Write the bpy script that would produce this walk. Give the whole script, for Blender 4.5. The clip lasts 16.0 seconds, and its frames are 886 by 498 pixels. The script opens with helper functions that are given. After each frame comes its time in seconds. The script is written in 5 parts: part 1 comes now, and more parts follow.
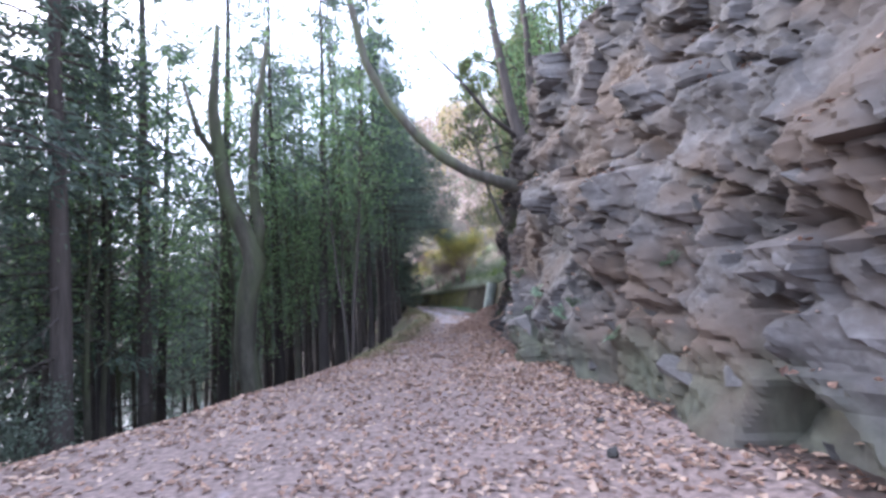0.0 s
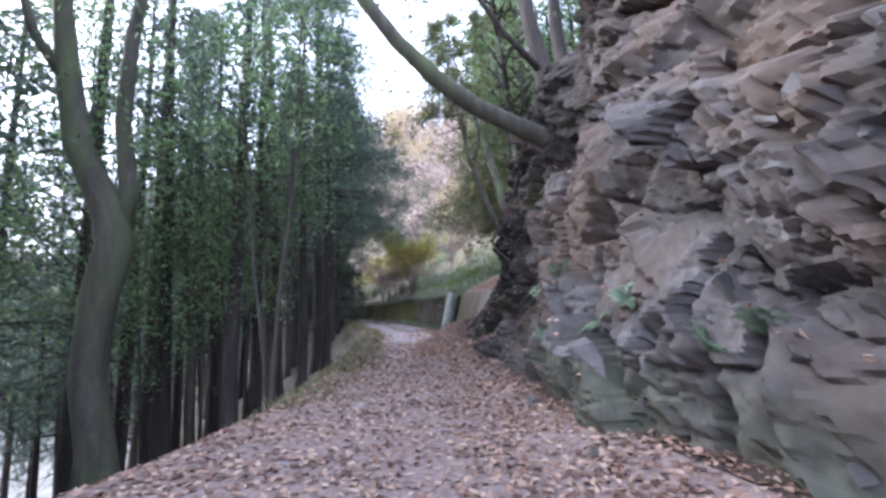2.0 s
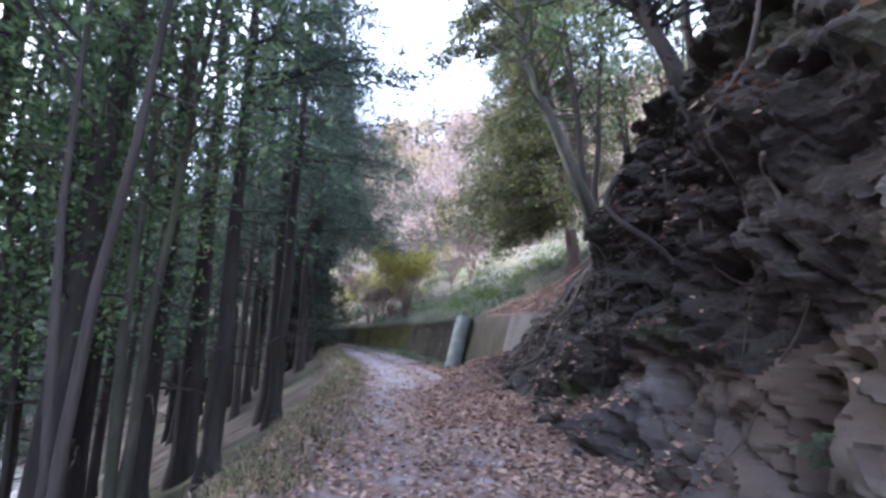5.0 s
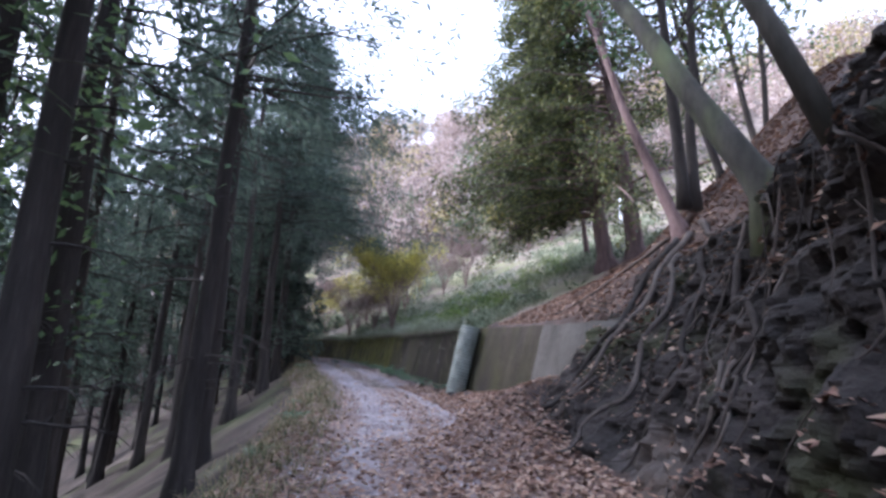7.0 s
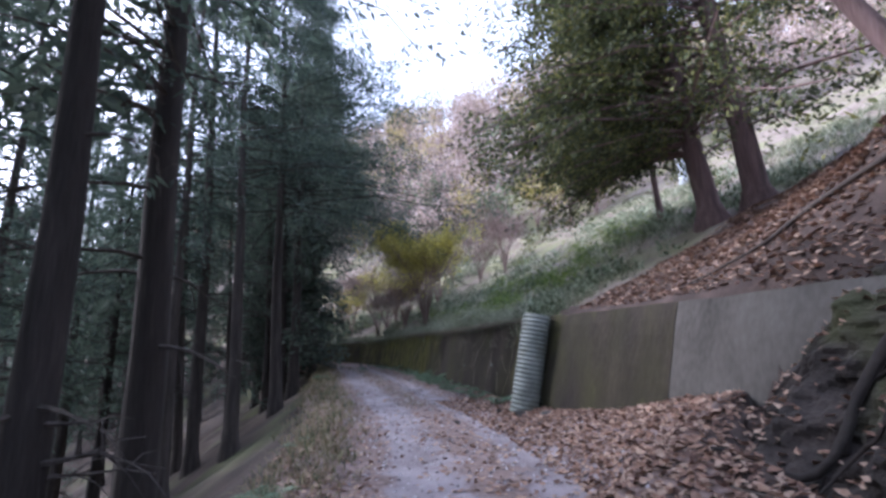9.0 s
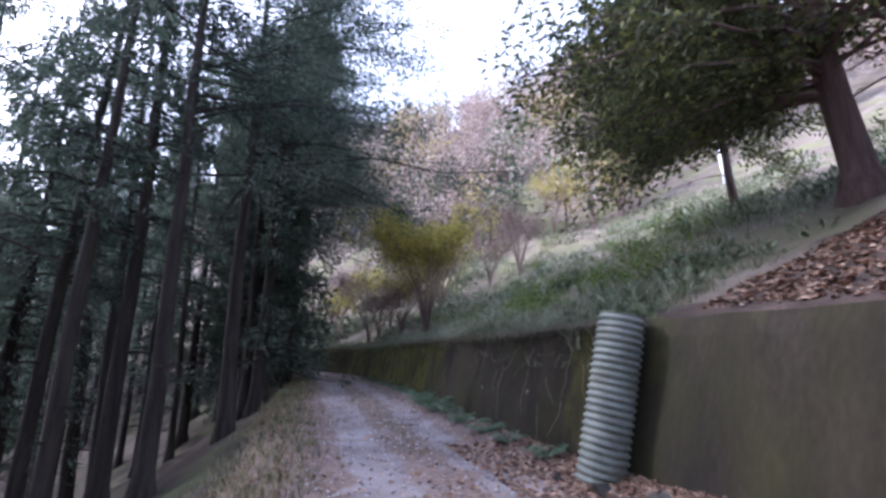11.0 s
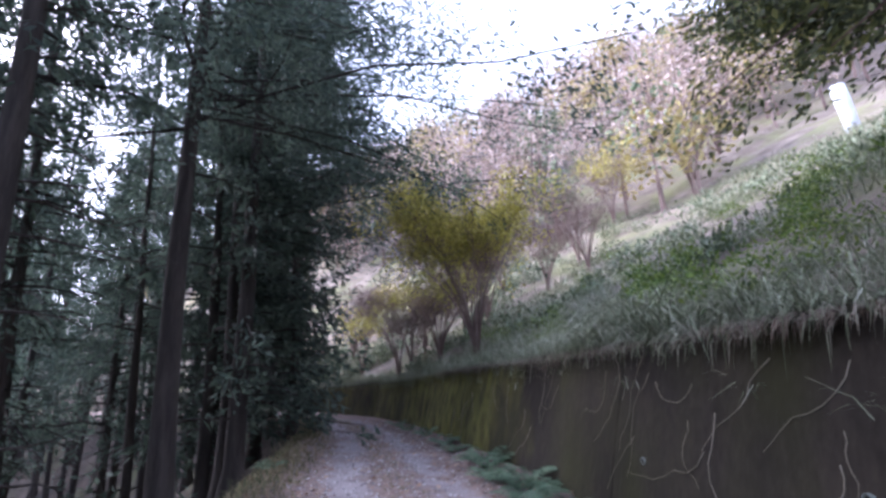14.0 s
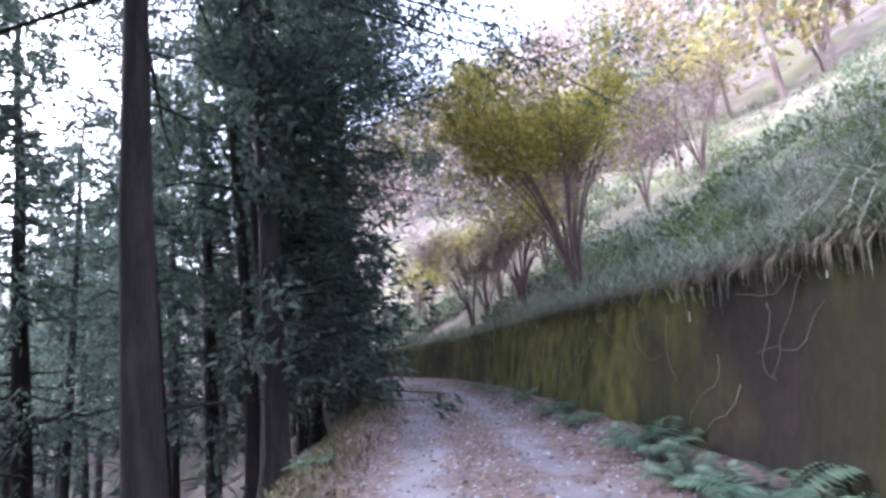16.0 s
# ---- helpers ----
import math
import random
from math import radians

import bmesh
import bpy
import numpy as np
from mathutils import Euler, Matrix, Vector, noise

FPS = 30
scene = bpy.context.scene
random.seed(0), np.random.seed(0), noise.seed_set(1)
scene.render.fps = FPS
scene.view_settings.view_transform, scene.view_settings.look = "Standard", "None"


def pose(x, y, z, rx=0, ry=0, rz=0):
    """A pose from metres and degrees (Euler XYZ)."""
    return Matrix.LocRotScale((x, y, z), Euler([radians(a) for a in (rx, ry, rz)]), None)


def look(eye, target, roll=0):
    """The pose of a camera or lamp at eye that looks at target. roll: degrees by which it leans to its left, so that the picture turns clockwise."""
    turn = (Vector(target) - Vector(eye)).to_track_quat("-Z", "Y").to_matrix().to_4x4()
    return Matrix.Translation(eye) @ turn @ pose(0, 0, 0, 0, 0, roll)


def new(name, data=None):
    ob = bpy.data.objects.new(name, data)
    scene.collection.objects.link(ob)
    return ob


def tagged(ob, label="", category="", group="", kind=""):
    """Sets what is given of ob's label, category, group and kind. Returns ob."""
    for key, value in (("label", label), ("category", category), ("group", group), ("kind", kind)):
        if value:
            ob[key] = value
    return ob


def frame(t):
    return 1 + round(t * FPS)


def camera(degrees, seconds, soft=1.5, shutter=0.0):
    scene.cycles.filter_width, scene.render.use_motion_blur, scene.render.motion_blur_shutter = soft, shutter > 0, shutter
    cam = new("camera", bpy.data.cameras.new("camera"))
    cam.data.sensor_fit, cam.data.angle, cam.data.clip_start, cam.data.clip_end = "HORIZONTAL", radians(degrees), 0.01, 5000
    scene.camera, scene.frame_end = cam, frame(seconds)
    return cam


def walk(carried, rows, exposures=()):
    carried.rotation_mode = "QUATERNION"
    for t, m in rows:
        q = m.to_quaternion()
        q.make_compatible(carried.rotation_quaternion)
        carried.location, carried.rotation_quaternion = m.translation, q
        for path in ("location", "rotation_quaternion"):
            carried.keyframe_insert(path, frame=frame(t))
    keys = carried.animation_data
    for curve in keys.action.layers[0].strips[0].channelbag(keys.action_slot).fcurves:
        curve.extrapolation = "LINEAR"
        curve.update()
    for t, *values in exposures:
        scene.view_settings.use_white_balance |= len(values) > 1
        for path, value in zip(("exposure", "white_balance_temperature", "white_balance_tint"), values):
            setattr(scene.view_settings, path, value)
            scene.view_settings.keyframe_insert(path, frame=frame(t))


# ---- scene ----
from mathutils.bvhtree import BVHTree

cam = camera(89.4, 16.0, soft=3.0)
PATH = [
    (0, (0.0, 0.0, 1.369), (-0.004, 1.992, 1.546), -3.2),
    (0.5, (-0.222, 1.004, 1.314), (-0.055, 2.987, 1.513), -2.5),
    (1, (-0.394, 1.906, 1.263), (-0.234, 3.891, 1.449), -1.8),
    (1.5, (-0.528, 2.752, 1.251), (-0.24, 4.722, 1.438), -3.3),
    (2, (-0.609, 3.638, 1.25), (-0.342, 5.607, 1.478), -1.6),
    (2.5, (-0.672, 4.471, 1.228), (-0.313, 6.425, 1.46), -1.0),
    (3, (-0.699, 5.284, 1.212), (-0.367, 7.239, 1.471), -1.2),
    (3.5, (-0.73, 5.996, 1.241), (-0.318, 7.935, 1.506), -0.5),
    (4, (-0.73, 6.752, 1.214), (-0.418, 8.71, 1.476), 0.3),
    (4.5, (-0.732, 7.513, 1.192), (-0.283, 9.451, 1.405), 2.0),
    (5, (-0.652, 8.289, 1.199), (-0.338, 10.234, 1.543), 1.5),
    (5.2, (-0.631, 8.595, 1.188), (-0.29, 10.524, 1.591), 1.7),
    (7.3, (-0.482, 11.906, 1.244), (-0.1, 13.831, 1.628), 1.6),
    (7.5, (-0.467, 12.232, 1.246), (-0.057, 14.168, 1.534), 0.9),
    (8, (-0.349, 13.04, 1.276), (-0.04, 14.982, 1.642), 0.2),
    (8.5, (-0.309, 13.791, 1.286), (0.011, 15.734, 1.638), 0.8),
    (9, (-0.278, 14.48, 1.285), (-0.018, 16.428, 1.655), -2.1),
    (9.2, (-0.271, 14.759, 1.263), (-0.023, 16.705, 1.654), -0.6),
    (11.3, (-0.15, 17.943, 1.243), (0.13, 19.88, 1.659), 1.0),
    (11.5, (-0.124, 18.243, 1.25), (0.192, 20.186, 1.605), 0.8),
    (12, (-0.08, 18.936, 1.214), (0.125, 20.865, 1.7), -3.2),
    (12.5, (-0.109, 19.614, 1.185), (0.081, 21.557, 1.618), -1.3),
    (13, (-0.089, 20.303, 1.25), (0.101, 22.244, 1.694), -3.8),
    (13.5, (-0.127, 20.961, 1.299), (0.103, 22.899, 1.736), -0.6),
    (14, (-0.126, 21.607, 1.276), (0.022, 23.532, 1.799), -3.5),
    (14.5, (-0.199, 22.262, 1.258), (-0.116, 24.206, 1.717), -3.5),
    (15, (-0.291, 22.906, 1.237), (-0.299, 24.867, 1.629), -5.4),
    (15.5, (-0.352, 23.542, 1.196), (-0.462, 25.507, 1.552), -6.2),
    (16, (-0.391, 24.164, 1.136), (-0.511, 26.124, 1.514), -8.1),
]
walk(cam, [(t, look(eye, target, roll)) for t, eye, target, roll in PATH],
     exposures=[(0, 1.9, 5780, 16), (2.5, 1.85, 5740, 16), (4, 1.85, 5680, 17), (5, 1.85, 5600, 18), (7.5, 1.45, 5660, 18), (9, 1.25, 5660, 19), (12.5, 1.32, 5640, 23), (14, 1.55, 5640, 23), (15, 1.85, 5640, 23), (16, 2.25, 5640, 23)])

# ---------------------------------------------------------------- light
world = bpy.data.worlds.new("sky")
scene.world = world
world.use_nodes = True
wn = world.node_tree.nodes
wl = world.node_tree.links
sky = wn.new("ShaderNodeTexSky")
sky.sky_type = "NISHITA"
sky.sun_disc = False
SUN_EL, SUN_AZ = 35.0, -66.0          # degrees; azimuth from +y towards +x
sky.sun_elevation, sky.sun_rotation = radians(SUN_EL), radians(SUN_AZ)
sky.air_density, sky.dust_density, sky.ozone_density = 1.0, 3.5, 1.0
wn["Background"].inputs[1].default_value = 0.15
haze = wn.new("ShaderNodeMix")          # thin bright cloud over the whole sky
haze.data_type = "RGBA"
haze.inputs[0].default_value = 0.55
haze.inputs[7].default_value = (8.4, 9.2, 10.8, 1)
wl.new(sky.outputs[0], haze.inputs[6])
wl.new(haze.outputs[2], wn["Background"].inputs[0])
lamp = bpy.data.lights.new("sun", "SUN")
lamp.energy, lamp.angle, lamp.color = 2.9, radians(12), (1.0, 0.97, 0.93)
sun = new("sun", lamp)
sd = Vector((math.sin(radians(SUN_AZ)) * math.cos(radians(SUN_EL)), math.cos(radians(SUN_AZ)) * math.cos(radians(SUN_EL)), math.sin(radians(SUN_EL))))
sun.matrix_world = look(sd * 200, (0, 0, 0))

# ---------------------------------------------------------------- materials
def surface(name, stops, scale=3.0, rough=0.85, bump=0.3, fine=40.0, coord="world", stretch=(1, 1, 1), island=0.0, objrand=0.0,
            patch=None, translucent=0.0, detail=6.0, bump_dist=0.02, metallic=0.0):
    """stops: colours from dark to light, spread by noise at two scales. patch: (colour, scale, threshold, softness) a second growth over it."""
    m = bpy.data.materials.new(name)
    m.use_nodes = True
    n, l = m.node_tree.nodes, m.node_tree.links
    b = n["Principled BSDF"]
    b.inputs["Roughness"].default_value = rough
    b.inputs["Metallic"].default_value = metallic
    if coord == "world":
        src = n.new("ShaderNodeNewGeometry").outputs["Position"]
    else:
        src = n.new("ShaderNodeTexCoord").outputs["Object"]
    mp = n.new("ShaderNodeMapping")
    mp.inputs["Scale"].default_value = stretch
    l.new(src, mp.inputs["Vector"])
    big, small = n.new("ShaderNodeTexNoise"), n.new("ShaderNodeTexNoise")
    for t, s in ((big, scale), (small, fine)):
        t.inputs["Scale"].default_value, t.inputs["Detail"].default_value = s, detail
        l.new(mp.outputs[0], t.inputs["Vector"])
    add = n.new("ShaderNodeMath")
    add.operation = "MULTIPLY_ADD"
    l.new(small.outputs[0], add.inputs[0])
    add.inputs[1].default_value = 0.45
    half = n.new("ShaderNodeMath")
    half.operation = "MULTIPLY_ADD"
    l.new(big.outputs[0], half.inputs[0])
    half.inputs[1].default_value, half.inputs[2].default_value = 1.0, -0.22
    l.new(half.outputs[0], add.inputs[2])
    last = add.outputs[0]
    if island or objrand:
        r = n.new("ShaderNodeNewGeometry").outputs["Random Per Island"] if island else n.new("ShaderNodeObjectInfo").outputs["Random"]
        mix = n.new("ShaderNodeMath")
        mix.operation = "MULTIPLY_ADD"
        k = island or objrand
        l.new(r, mix.inputs[0])
        mix.inputs[1].default_value = k
        sub = n.new("ShaderNodeMath")
        sub.operation = "MULTIPLY_ADD"
        l.new(last, sub.inputs[0])
        sub.inputs[1].default_value, sub.inputs[2].default_value = 1 - k * 0.6, -k * 0.2
        l.new(sub.outputs[0], mix.inputs[2])
        last = mix.outputs[0]
    ramp = n.new("ShaderNodeValToRGB")
    e = ramp.color_ramp.elements
    while len(e) < len(stops):
        e.new(0.5)
    for i, c in enumerate(stops):
        e[i].position = 0.22 + 0.56 * i / max(1, len(stops) - 1)
        e[i].color = (*c, 1)
    l.new(last, ramp.inputs[0])
    col = ramp.outputs[0]
    if patch:
        pc, ps, thr, softness = patch
        pn = n.new("ShaderNodeTexNoise")
        pn.inputs["Scale"].default_value, pn.inputs["Detail"].default_value = ps, 5
        l.new(mp.outputs[0], pn.inputs["Vector"])
        mr = n.new("ShaderNodeMapRange")
        mr.inputs[1].default_value, mr.inputs[2].default_value = thr - softness, thr + softness
        l.new(pn.outputs[0], mr.inputs[0])
        mx = n.new("ShaderNodeMix")
        mx.data_type = "RGBA"
        l.new(mr.outputs[0], mx.inputs[0])
        l.new(col, mx.inputs[6])
        mx.inputs[7].default_value = (*pc, 1)
        col = mx.outputs[2]
    l.new(col, b.inputs["Base Color"])
    if bump:
        bp = n.new("ShaderNodeBump")
        bp.inputs["Strength"].default_value, bp.inputs["Distance"].default_value = bump, bump_dist
        l.new(add.outputs[0], bp.inputs["Height"])
        l.new(bp.outputs[0], b.inputs["Normal"])
    if translucent:
        tr = n.new("ShaderNodeBsdfTranslucent")
        l.new(col, tr.inputs[0])
        ms = n.new("ShaderNodeMixShader")
        ms.inputs[0].default_value = translucent
        l.new(b.outputs[0], ms.inputs[1])
        l.new(tr.outputs[0], ms.inputs[2])
        l.new(ms.outputs[0], n["Material Output"].inputs[0])
    return m


M_SOIL = surface("forest_soil", [(0.024, 0.018, 0.016), (0.058, 0.043, 0.036), (0.105, 0.078, 0.066)], 1.2, 0.95, 0.6, 24, patch=((0.10, 0.11, 0.05), 0.5, 0.6, 0.1))
def blend_by(m, layer, dark, light, scale, amount, name):
    """Lets a second growth (dark to light) take over m where the layer named says so, broken up by noise."""
    n, l = m.node_tree.nodes, m.node_tree.links
    b = n["Principled BSDF"]
    under = b.inputs["Base Color"].links[0].from_socket
    at = n.new("ShaderNodeAttribute")
    at.attribute_name = layer
    geo = n.new("ShaderNodeNewGeometry")
    ns, ns2 = n.new("ShaderNodeTexNoise"), n.new("ShaderNodeTexNoise")
    mp = n.new("ShaderNodeMapping")
    mp.inputs["Scale"].default_value = (1, 1, 0.45)
    l.new(geo.outputs["Position"], mp.inputs["Vector"])
    ns.inputs["Scale"].default_value, ns.inputs["Detail"].default_value = scale, 7
    ns2.inputs["Scale"].default_value, ns2.inputs["Detail"].default_value = scale * 5, 6
    l.new(mp.outputs[0], ns.inputs["Vector"])
    l.new(mp.outputs[0], ns2.inputs["Vector"])
    s, a = n.new("ShaderNodeMath"), n.new("ShaderNodeMath")
    s.operation = "MULTIPLY_ADD"
    l.new(ns.outputs[0], s.inputs[0])
    s.inputs[1].default_value, s.inputs[2].default_value = amount, -amount / 2
    l.new(s.outputs[0], a.inputs[0])
    l.new(at.outputs["Fac"], a.inputs[1])
    mr = n.new("ShaderNodeMapRange")
    mr.inputs[1].default_value, mr.inputs[2].default_value = 0.22, 0.76
    l.new(a.outputs[0], mr.inputs[0])
    rp = n.new("ShaderNodeValToRGB")
    rp.color_ramp.elements[0].position, rp.color_ramp.elements[0].color = 0.3, (*dark, 1)
    rp.color_ramp.elements[1].position, rp.color_ramp.elements[1].color = 0.72, (*light, 1)
    l.new(ns2.outputs[0], rp.inputs[0])
    mx = n.new("ShaderNodeMix")
    mx.data_type = "RGBA"
    l.new(mr.outputs[0], mx.inputs[0])
    l.new(under, mx.inputs[6])
    l.new(rp.outputs[0], mx.inputs[7])
    l.new(mx.outputs[2], b.inputs["Base Color"])
    return m


def track_material():
    """Grey gravel showing through brown leaf mould, by how worn the track is."""
    m = surface("gravel_track", [(0.13, 0.105, 0.11), (0.27, 0.235, 0.25), (0.40, 0.355, 0.38)], 1.3, 0.92, 0.5, 45)
    n, l = m.node_tree.nodes, m.node_tree.links
    b = n["Principled BSDF"]
    gravel = b.inputs["Base Color"].links[0].from_socket
    at = n.new("ShaderNodeAttribute")
    at.attribute_name = "worn"
    geo = n.new("ShaderNodeNewGeometry")
    ns = n.new("ShaderNodeTexNoise")
    ns.inputs["Scale"].default_value, ns.inputs["Detail"].default_value = 2.6, 7
    l.new(geo.outputs["Position"], ns.inputs["Vector"])
    s = n.new("ShaderNodeMath")
    s.operation = "MULTIPLY_ADD"
    l.new(ns.outputs[0], s.inputs[0])
    s.inputs[1].default_value, s.inputs[2].default_value = 1.5, -0.75
    a = n.new("ShaderNodeMath")
    l.new(s.outputs[0], a.inputs[0])
    l.new(at.outputs["Fac"], a.inputs[1])
    mr = n.new("ShaderNodeMapRange")
    mr.inputs[1].default_value, mr.inputs[2].default_value = 0.35, 0.65
    l.new(a.outputs[0], mr.inputs[0])
    ns2 = n.new("ShaderNodeTexNoise")
    ns2.inputs["Scale"].default_value, ns2.inputs["Detail"].default_value = 16, 6
    l.new(geo.outputs["Position"], ns2.inputs["Vector"])
    rp = n.new("ShaderNodeValToRGB")
    rp.color_ramp.elements[0].position, rp.color_ramp.elements[0].color = 0.3, (0.12, 0.083, 0.073, 1)
    rp.color_ramp.elements[1].position, rp.color_ramp.elements[1].color = 0.72, (0.33, 0.245, 0.222, 1)
    l.new(ns2.outputs[0], rp.inputs[0])
    mx = n.new("ShaderNodeMix")
    mx.data_type = "RGBA"
    l.new(mr.outputs[0], mx.inputs[0])
    l.new(rp.outputs[0], mx.inputs[6])
    l.new(gravel, mx.inputs[7])
    l.new(mx.outputs[2], b.inputs["Base Color"])
    return m


M_ROAD = track_material()
M_LEAFDIRT = surface("leaf_mould", [(0.024, 0.017, 0.015), (0.062, 0.042, 0.036), (0.125, 0.088, 0.076)], 2.5, 0.92, 0.5, 30)
M_LITTER = surface("dry_leaf", [(0.11, 0.06, 0.045), (0.225, 0.13, 0.093), (0.33, 0.2, 0.142), (0.45, 0.32, 0.245)], 9, 0.75, 0.0, 60, island=0.85)
M_ROCK = surface("grey_rock", [(0.03, 0.026, 0.025), (0.064, 0.057, 0.055), (0.1, 0.09, 0.088), (0.18, 0.166, 0.166)], 1.5, 0.85, 0.9, 14, patch=((0.1, 0.072, 0.056), 0.8, 0.52, 0.09))
M_BANK = surface("dark_bank_face", [(0.012, 0.01, 0.009), (0.03, 0.024, 0.022), (0.07, 0.056, 0.051)], 2.4, 0.95, 1.0, 22, bump_dist=0.05, patch=((0.045, 0.048, 0.022), 1.1, 0.6, 0.06))
M_STONE = surface("loose_rock", [(0.035, 0.032, 0.03), (0.082, 0.075, 0.072), (0.15, 0.138, 0.134)], 3, 0.85, 0.6, 22, coord="object", objrand=0.5)
blend_by(M_ROCK, "lichen", (0.05, 0.054, 0.036), (0.12, 0.125, 0.088), 1.6, 1.3, "lichen")
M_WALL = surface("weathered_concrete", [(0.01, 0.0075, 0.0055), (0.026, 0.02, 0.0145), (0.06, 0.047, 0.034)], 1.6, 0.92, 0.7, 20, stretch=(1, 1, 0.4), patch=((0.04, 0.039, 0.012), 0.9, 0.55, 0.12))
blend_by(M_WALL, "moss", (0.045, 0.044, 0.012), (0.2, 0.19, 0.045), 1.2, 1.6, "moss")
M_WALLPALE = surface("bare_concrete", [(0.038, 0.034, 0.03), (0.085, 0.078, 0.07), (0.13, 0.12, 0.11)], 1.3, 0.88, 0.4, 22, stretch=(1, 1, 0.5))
M_BARK = surface("cedar_bark", [(0.018, 0.015, 0.014), (0.042, 0.035, 0.032), (0.09, 0.075, 0.068)], 3, 0.95, 0.9, 16, coord="object", stretch=(3, 3, 0.35), objrand=0.35)
M_BARKRED = surface("cypress_bark", [(0.07, 0.045, 0.042), (0.16, 0.105, 0.10), (0.25, 0.17, 0.165)], 3, 0.95, 0.9, 16, coord="object", stretch=(3, 3, 0.3), objrand=0.2)
M_BARKGREY = surface("grey_bark", [(0.04, 0.037, 0.03), (0.085, 0.078, 0.064), (0.15, 0.138, 0.115)], 3, 0.9, 0.7, 14, coord="object", stretch=(2, 2, 0.6), objrand=0.3, patch=((0.12, 0.14, 0.07), 1.1, 0.56, 0.1))
M_BARKOLIVE = surface("olive_bark", [(0.03, 0.028, 0.021), (0.06, 0.056, 0.042), (0.10, 0.094, 0.072)], 3, 0.92, 0.8, 14, coord="object", stretch=(2, 2, 0.5), patch=((0.075, 0.09, 0.045), 1.1, 0.55, 0.1))
M_ROOT = surface("root_bark", [(0.022, 0.017, 0.015), (0.052, 0.04, 0.035), (0.12, 0.097, 0.086)], 4, 0.9, 0.7, 18, coord="object", objrand=0.6)
M_CEDAR = surface("cedar_needles", [(0.045, 0.068, 0.056), (0.085, 0.122, 0.096), (0.135, 0.18, 0.138)], 1.1, 0.7, 0.0, 20, coord="object", island=0.55, translucent=0.4)
M_CYPRESS = surface("cypress_foliage", [(0.04, 0.05, 0.03), (0.075, 0.095, 0.045), (0.13, 0.15, 0.06), (0.26, 0.26, 0.08)], 0.9, 0.7, 0.0, 18, coord="object", island=0.5, translucent=0.25)
M_BROAD = surface("broadleaf", [(0.06, 0.105, 0.055), (0.12, 0.195, 0.09), (0.20, 0.30, 0.125)], 0.9, 0.5, 0.0, 18, coord="object", island=0.55, translucent=0.4)
M_UNDER = surface("undergrowth_leaves", [(0.05, 0.075, 0.055), (0.10, 0.135, 0.10), (0.18, 0.215, 0.17)], 0.9, 0.55, 0.0, 18, coord="object", island=0.55, translucent=0.2)
M_YELLOW = surface("yellowing_leaves", [(0.27, 0.25, 0.06), (0.5, 0.45, 0.1), (0.68, 0.6, 0.15)], 1.1, 0.6, 0.0, 18, coord="object", island=0.6, translucent=0.3)
M_TWIG = surface("reddish_twigs", [(0.10, 0.065, 0.06), (0.22, 0.155, 0.14), (0.33, 0.25, 0.225)], 2, 0.9, 0.0, 18, coord="object", island=0.4)
M_GRASS = surface("pale_grass", [(0.11, 0.13, 0.075), (0.23, 0.27, 0.165), (0.36, 0.40, 0.27), (0.52, 0.51, 0.42)], 1.2, 0.7, 0.0, 20, island=0.75, translucent=0.2)
M_FERN = surface("fern_green", [(0.06, 0.105, 0.06), (0.13, 0.21, 0.125), (0.24, 0.33, 0.22)], 3, 0.55, 0.0, 30, coord="object", island=0.4, translucent=0.2)
M_PIPE = surface("weathered_plastic", [(0.12, 0.14, 0.13), (0.215, 0.245, 0.225), (0.32, 0.35, 0.325)], 4, 0.55, 0.15, 40, coord="object", patch=((0.10, 0.10, 0.07), 2.5, 0.62, 0.1))
M_WHITE = surface("white_plastic", [(0.62, 0.68, 0.78), (0.74, 0.79, 0.87), (0.82, 0.86, 0.9)], 3, 0.4, 0.1, 20, coord="object")
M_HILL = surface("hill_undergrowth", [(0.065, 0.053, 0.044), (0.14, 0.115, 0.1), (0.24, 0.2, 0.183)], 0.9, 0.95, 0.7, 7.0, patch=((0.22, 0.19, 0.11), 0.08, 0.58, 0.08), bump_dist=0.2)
# valley floor strip, coloured pale to give bright specks between the trunks
M_PALEFLOOR = surface("pale_valley_floor", [(0.05, 0.052, 0.05), (0.1, 0.104, 0.1), (0.18, 0.185, 0.185)], 0.5, 0.8, 0.6, 5, bump_dist=0.1)
M_SLOPE = surface("grassy_slope_soil", [(0.085, 0.066, 0.053), (0.17, 0.137, 0.112), (0.28, 0.235, 0.2)], 1.4, 0.95, 0.7, 14, patch=((0.17, 0.17, 0.09), 0.55, 0.55, 0.08), bump_dist=0.05)
# far bare woods, paler than near twigs: the haze is in the colour
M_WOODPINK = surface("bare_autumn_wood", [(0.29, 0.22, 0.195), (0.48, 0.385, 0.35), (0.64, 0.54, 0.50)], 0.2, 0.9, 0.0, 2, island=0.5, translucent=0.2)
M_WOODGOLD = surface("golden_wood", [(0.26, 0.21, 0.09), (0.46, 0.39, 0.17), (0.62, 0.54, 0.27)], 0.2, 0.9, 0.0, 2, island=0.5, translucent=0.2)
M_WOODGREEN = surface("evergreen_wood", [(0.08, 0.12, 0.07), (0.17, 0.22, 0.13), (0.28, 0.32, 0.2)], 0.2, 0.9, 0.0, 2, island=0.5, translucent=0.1)


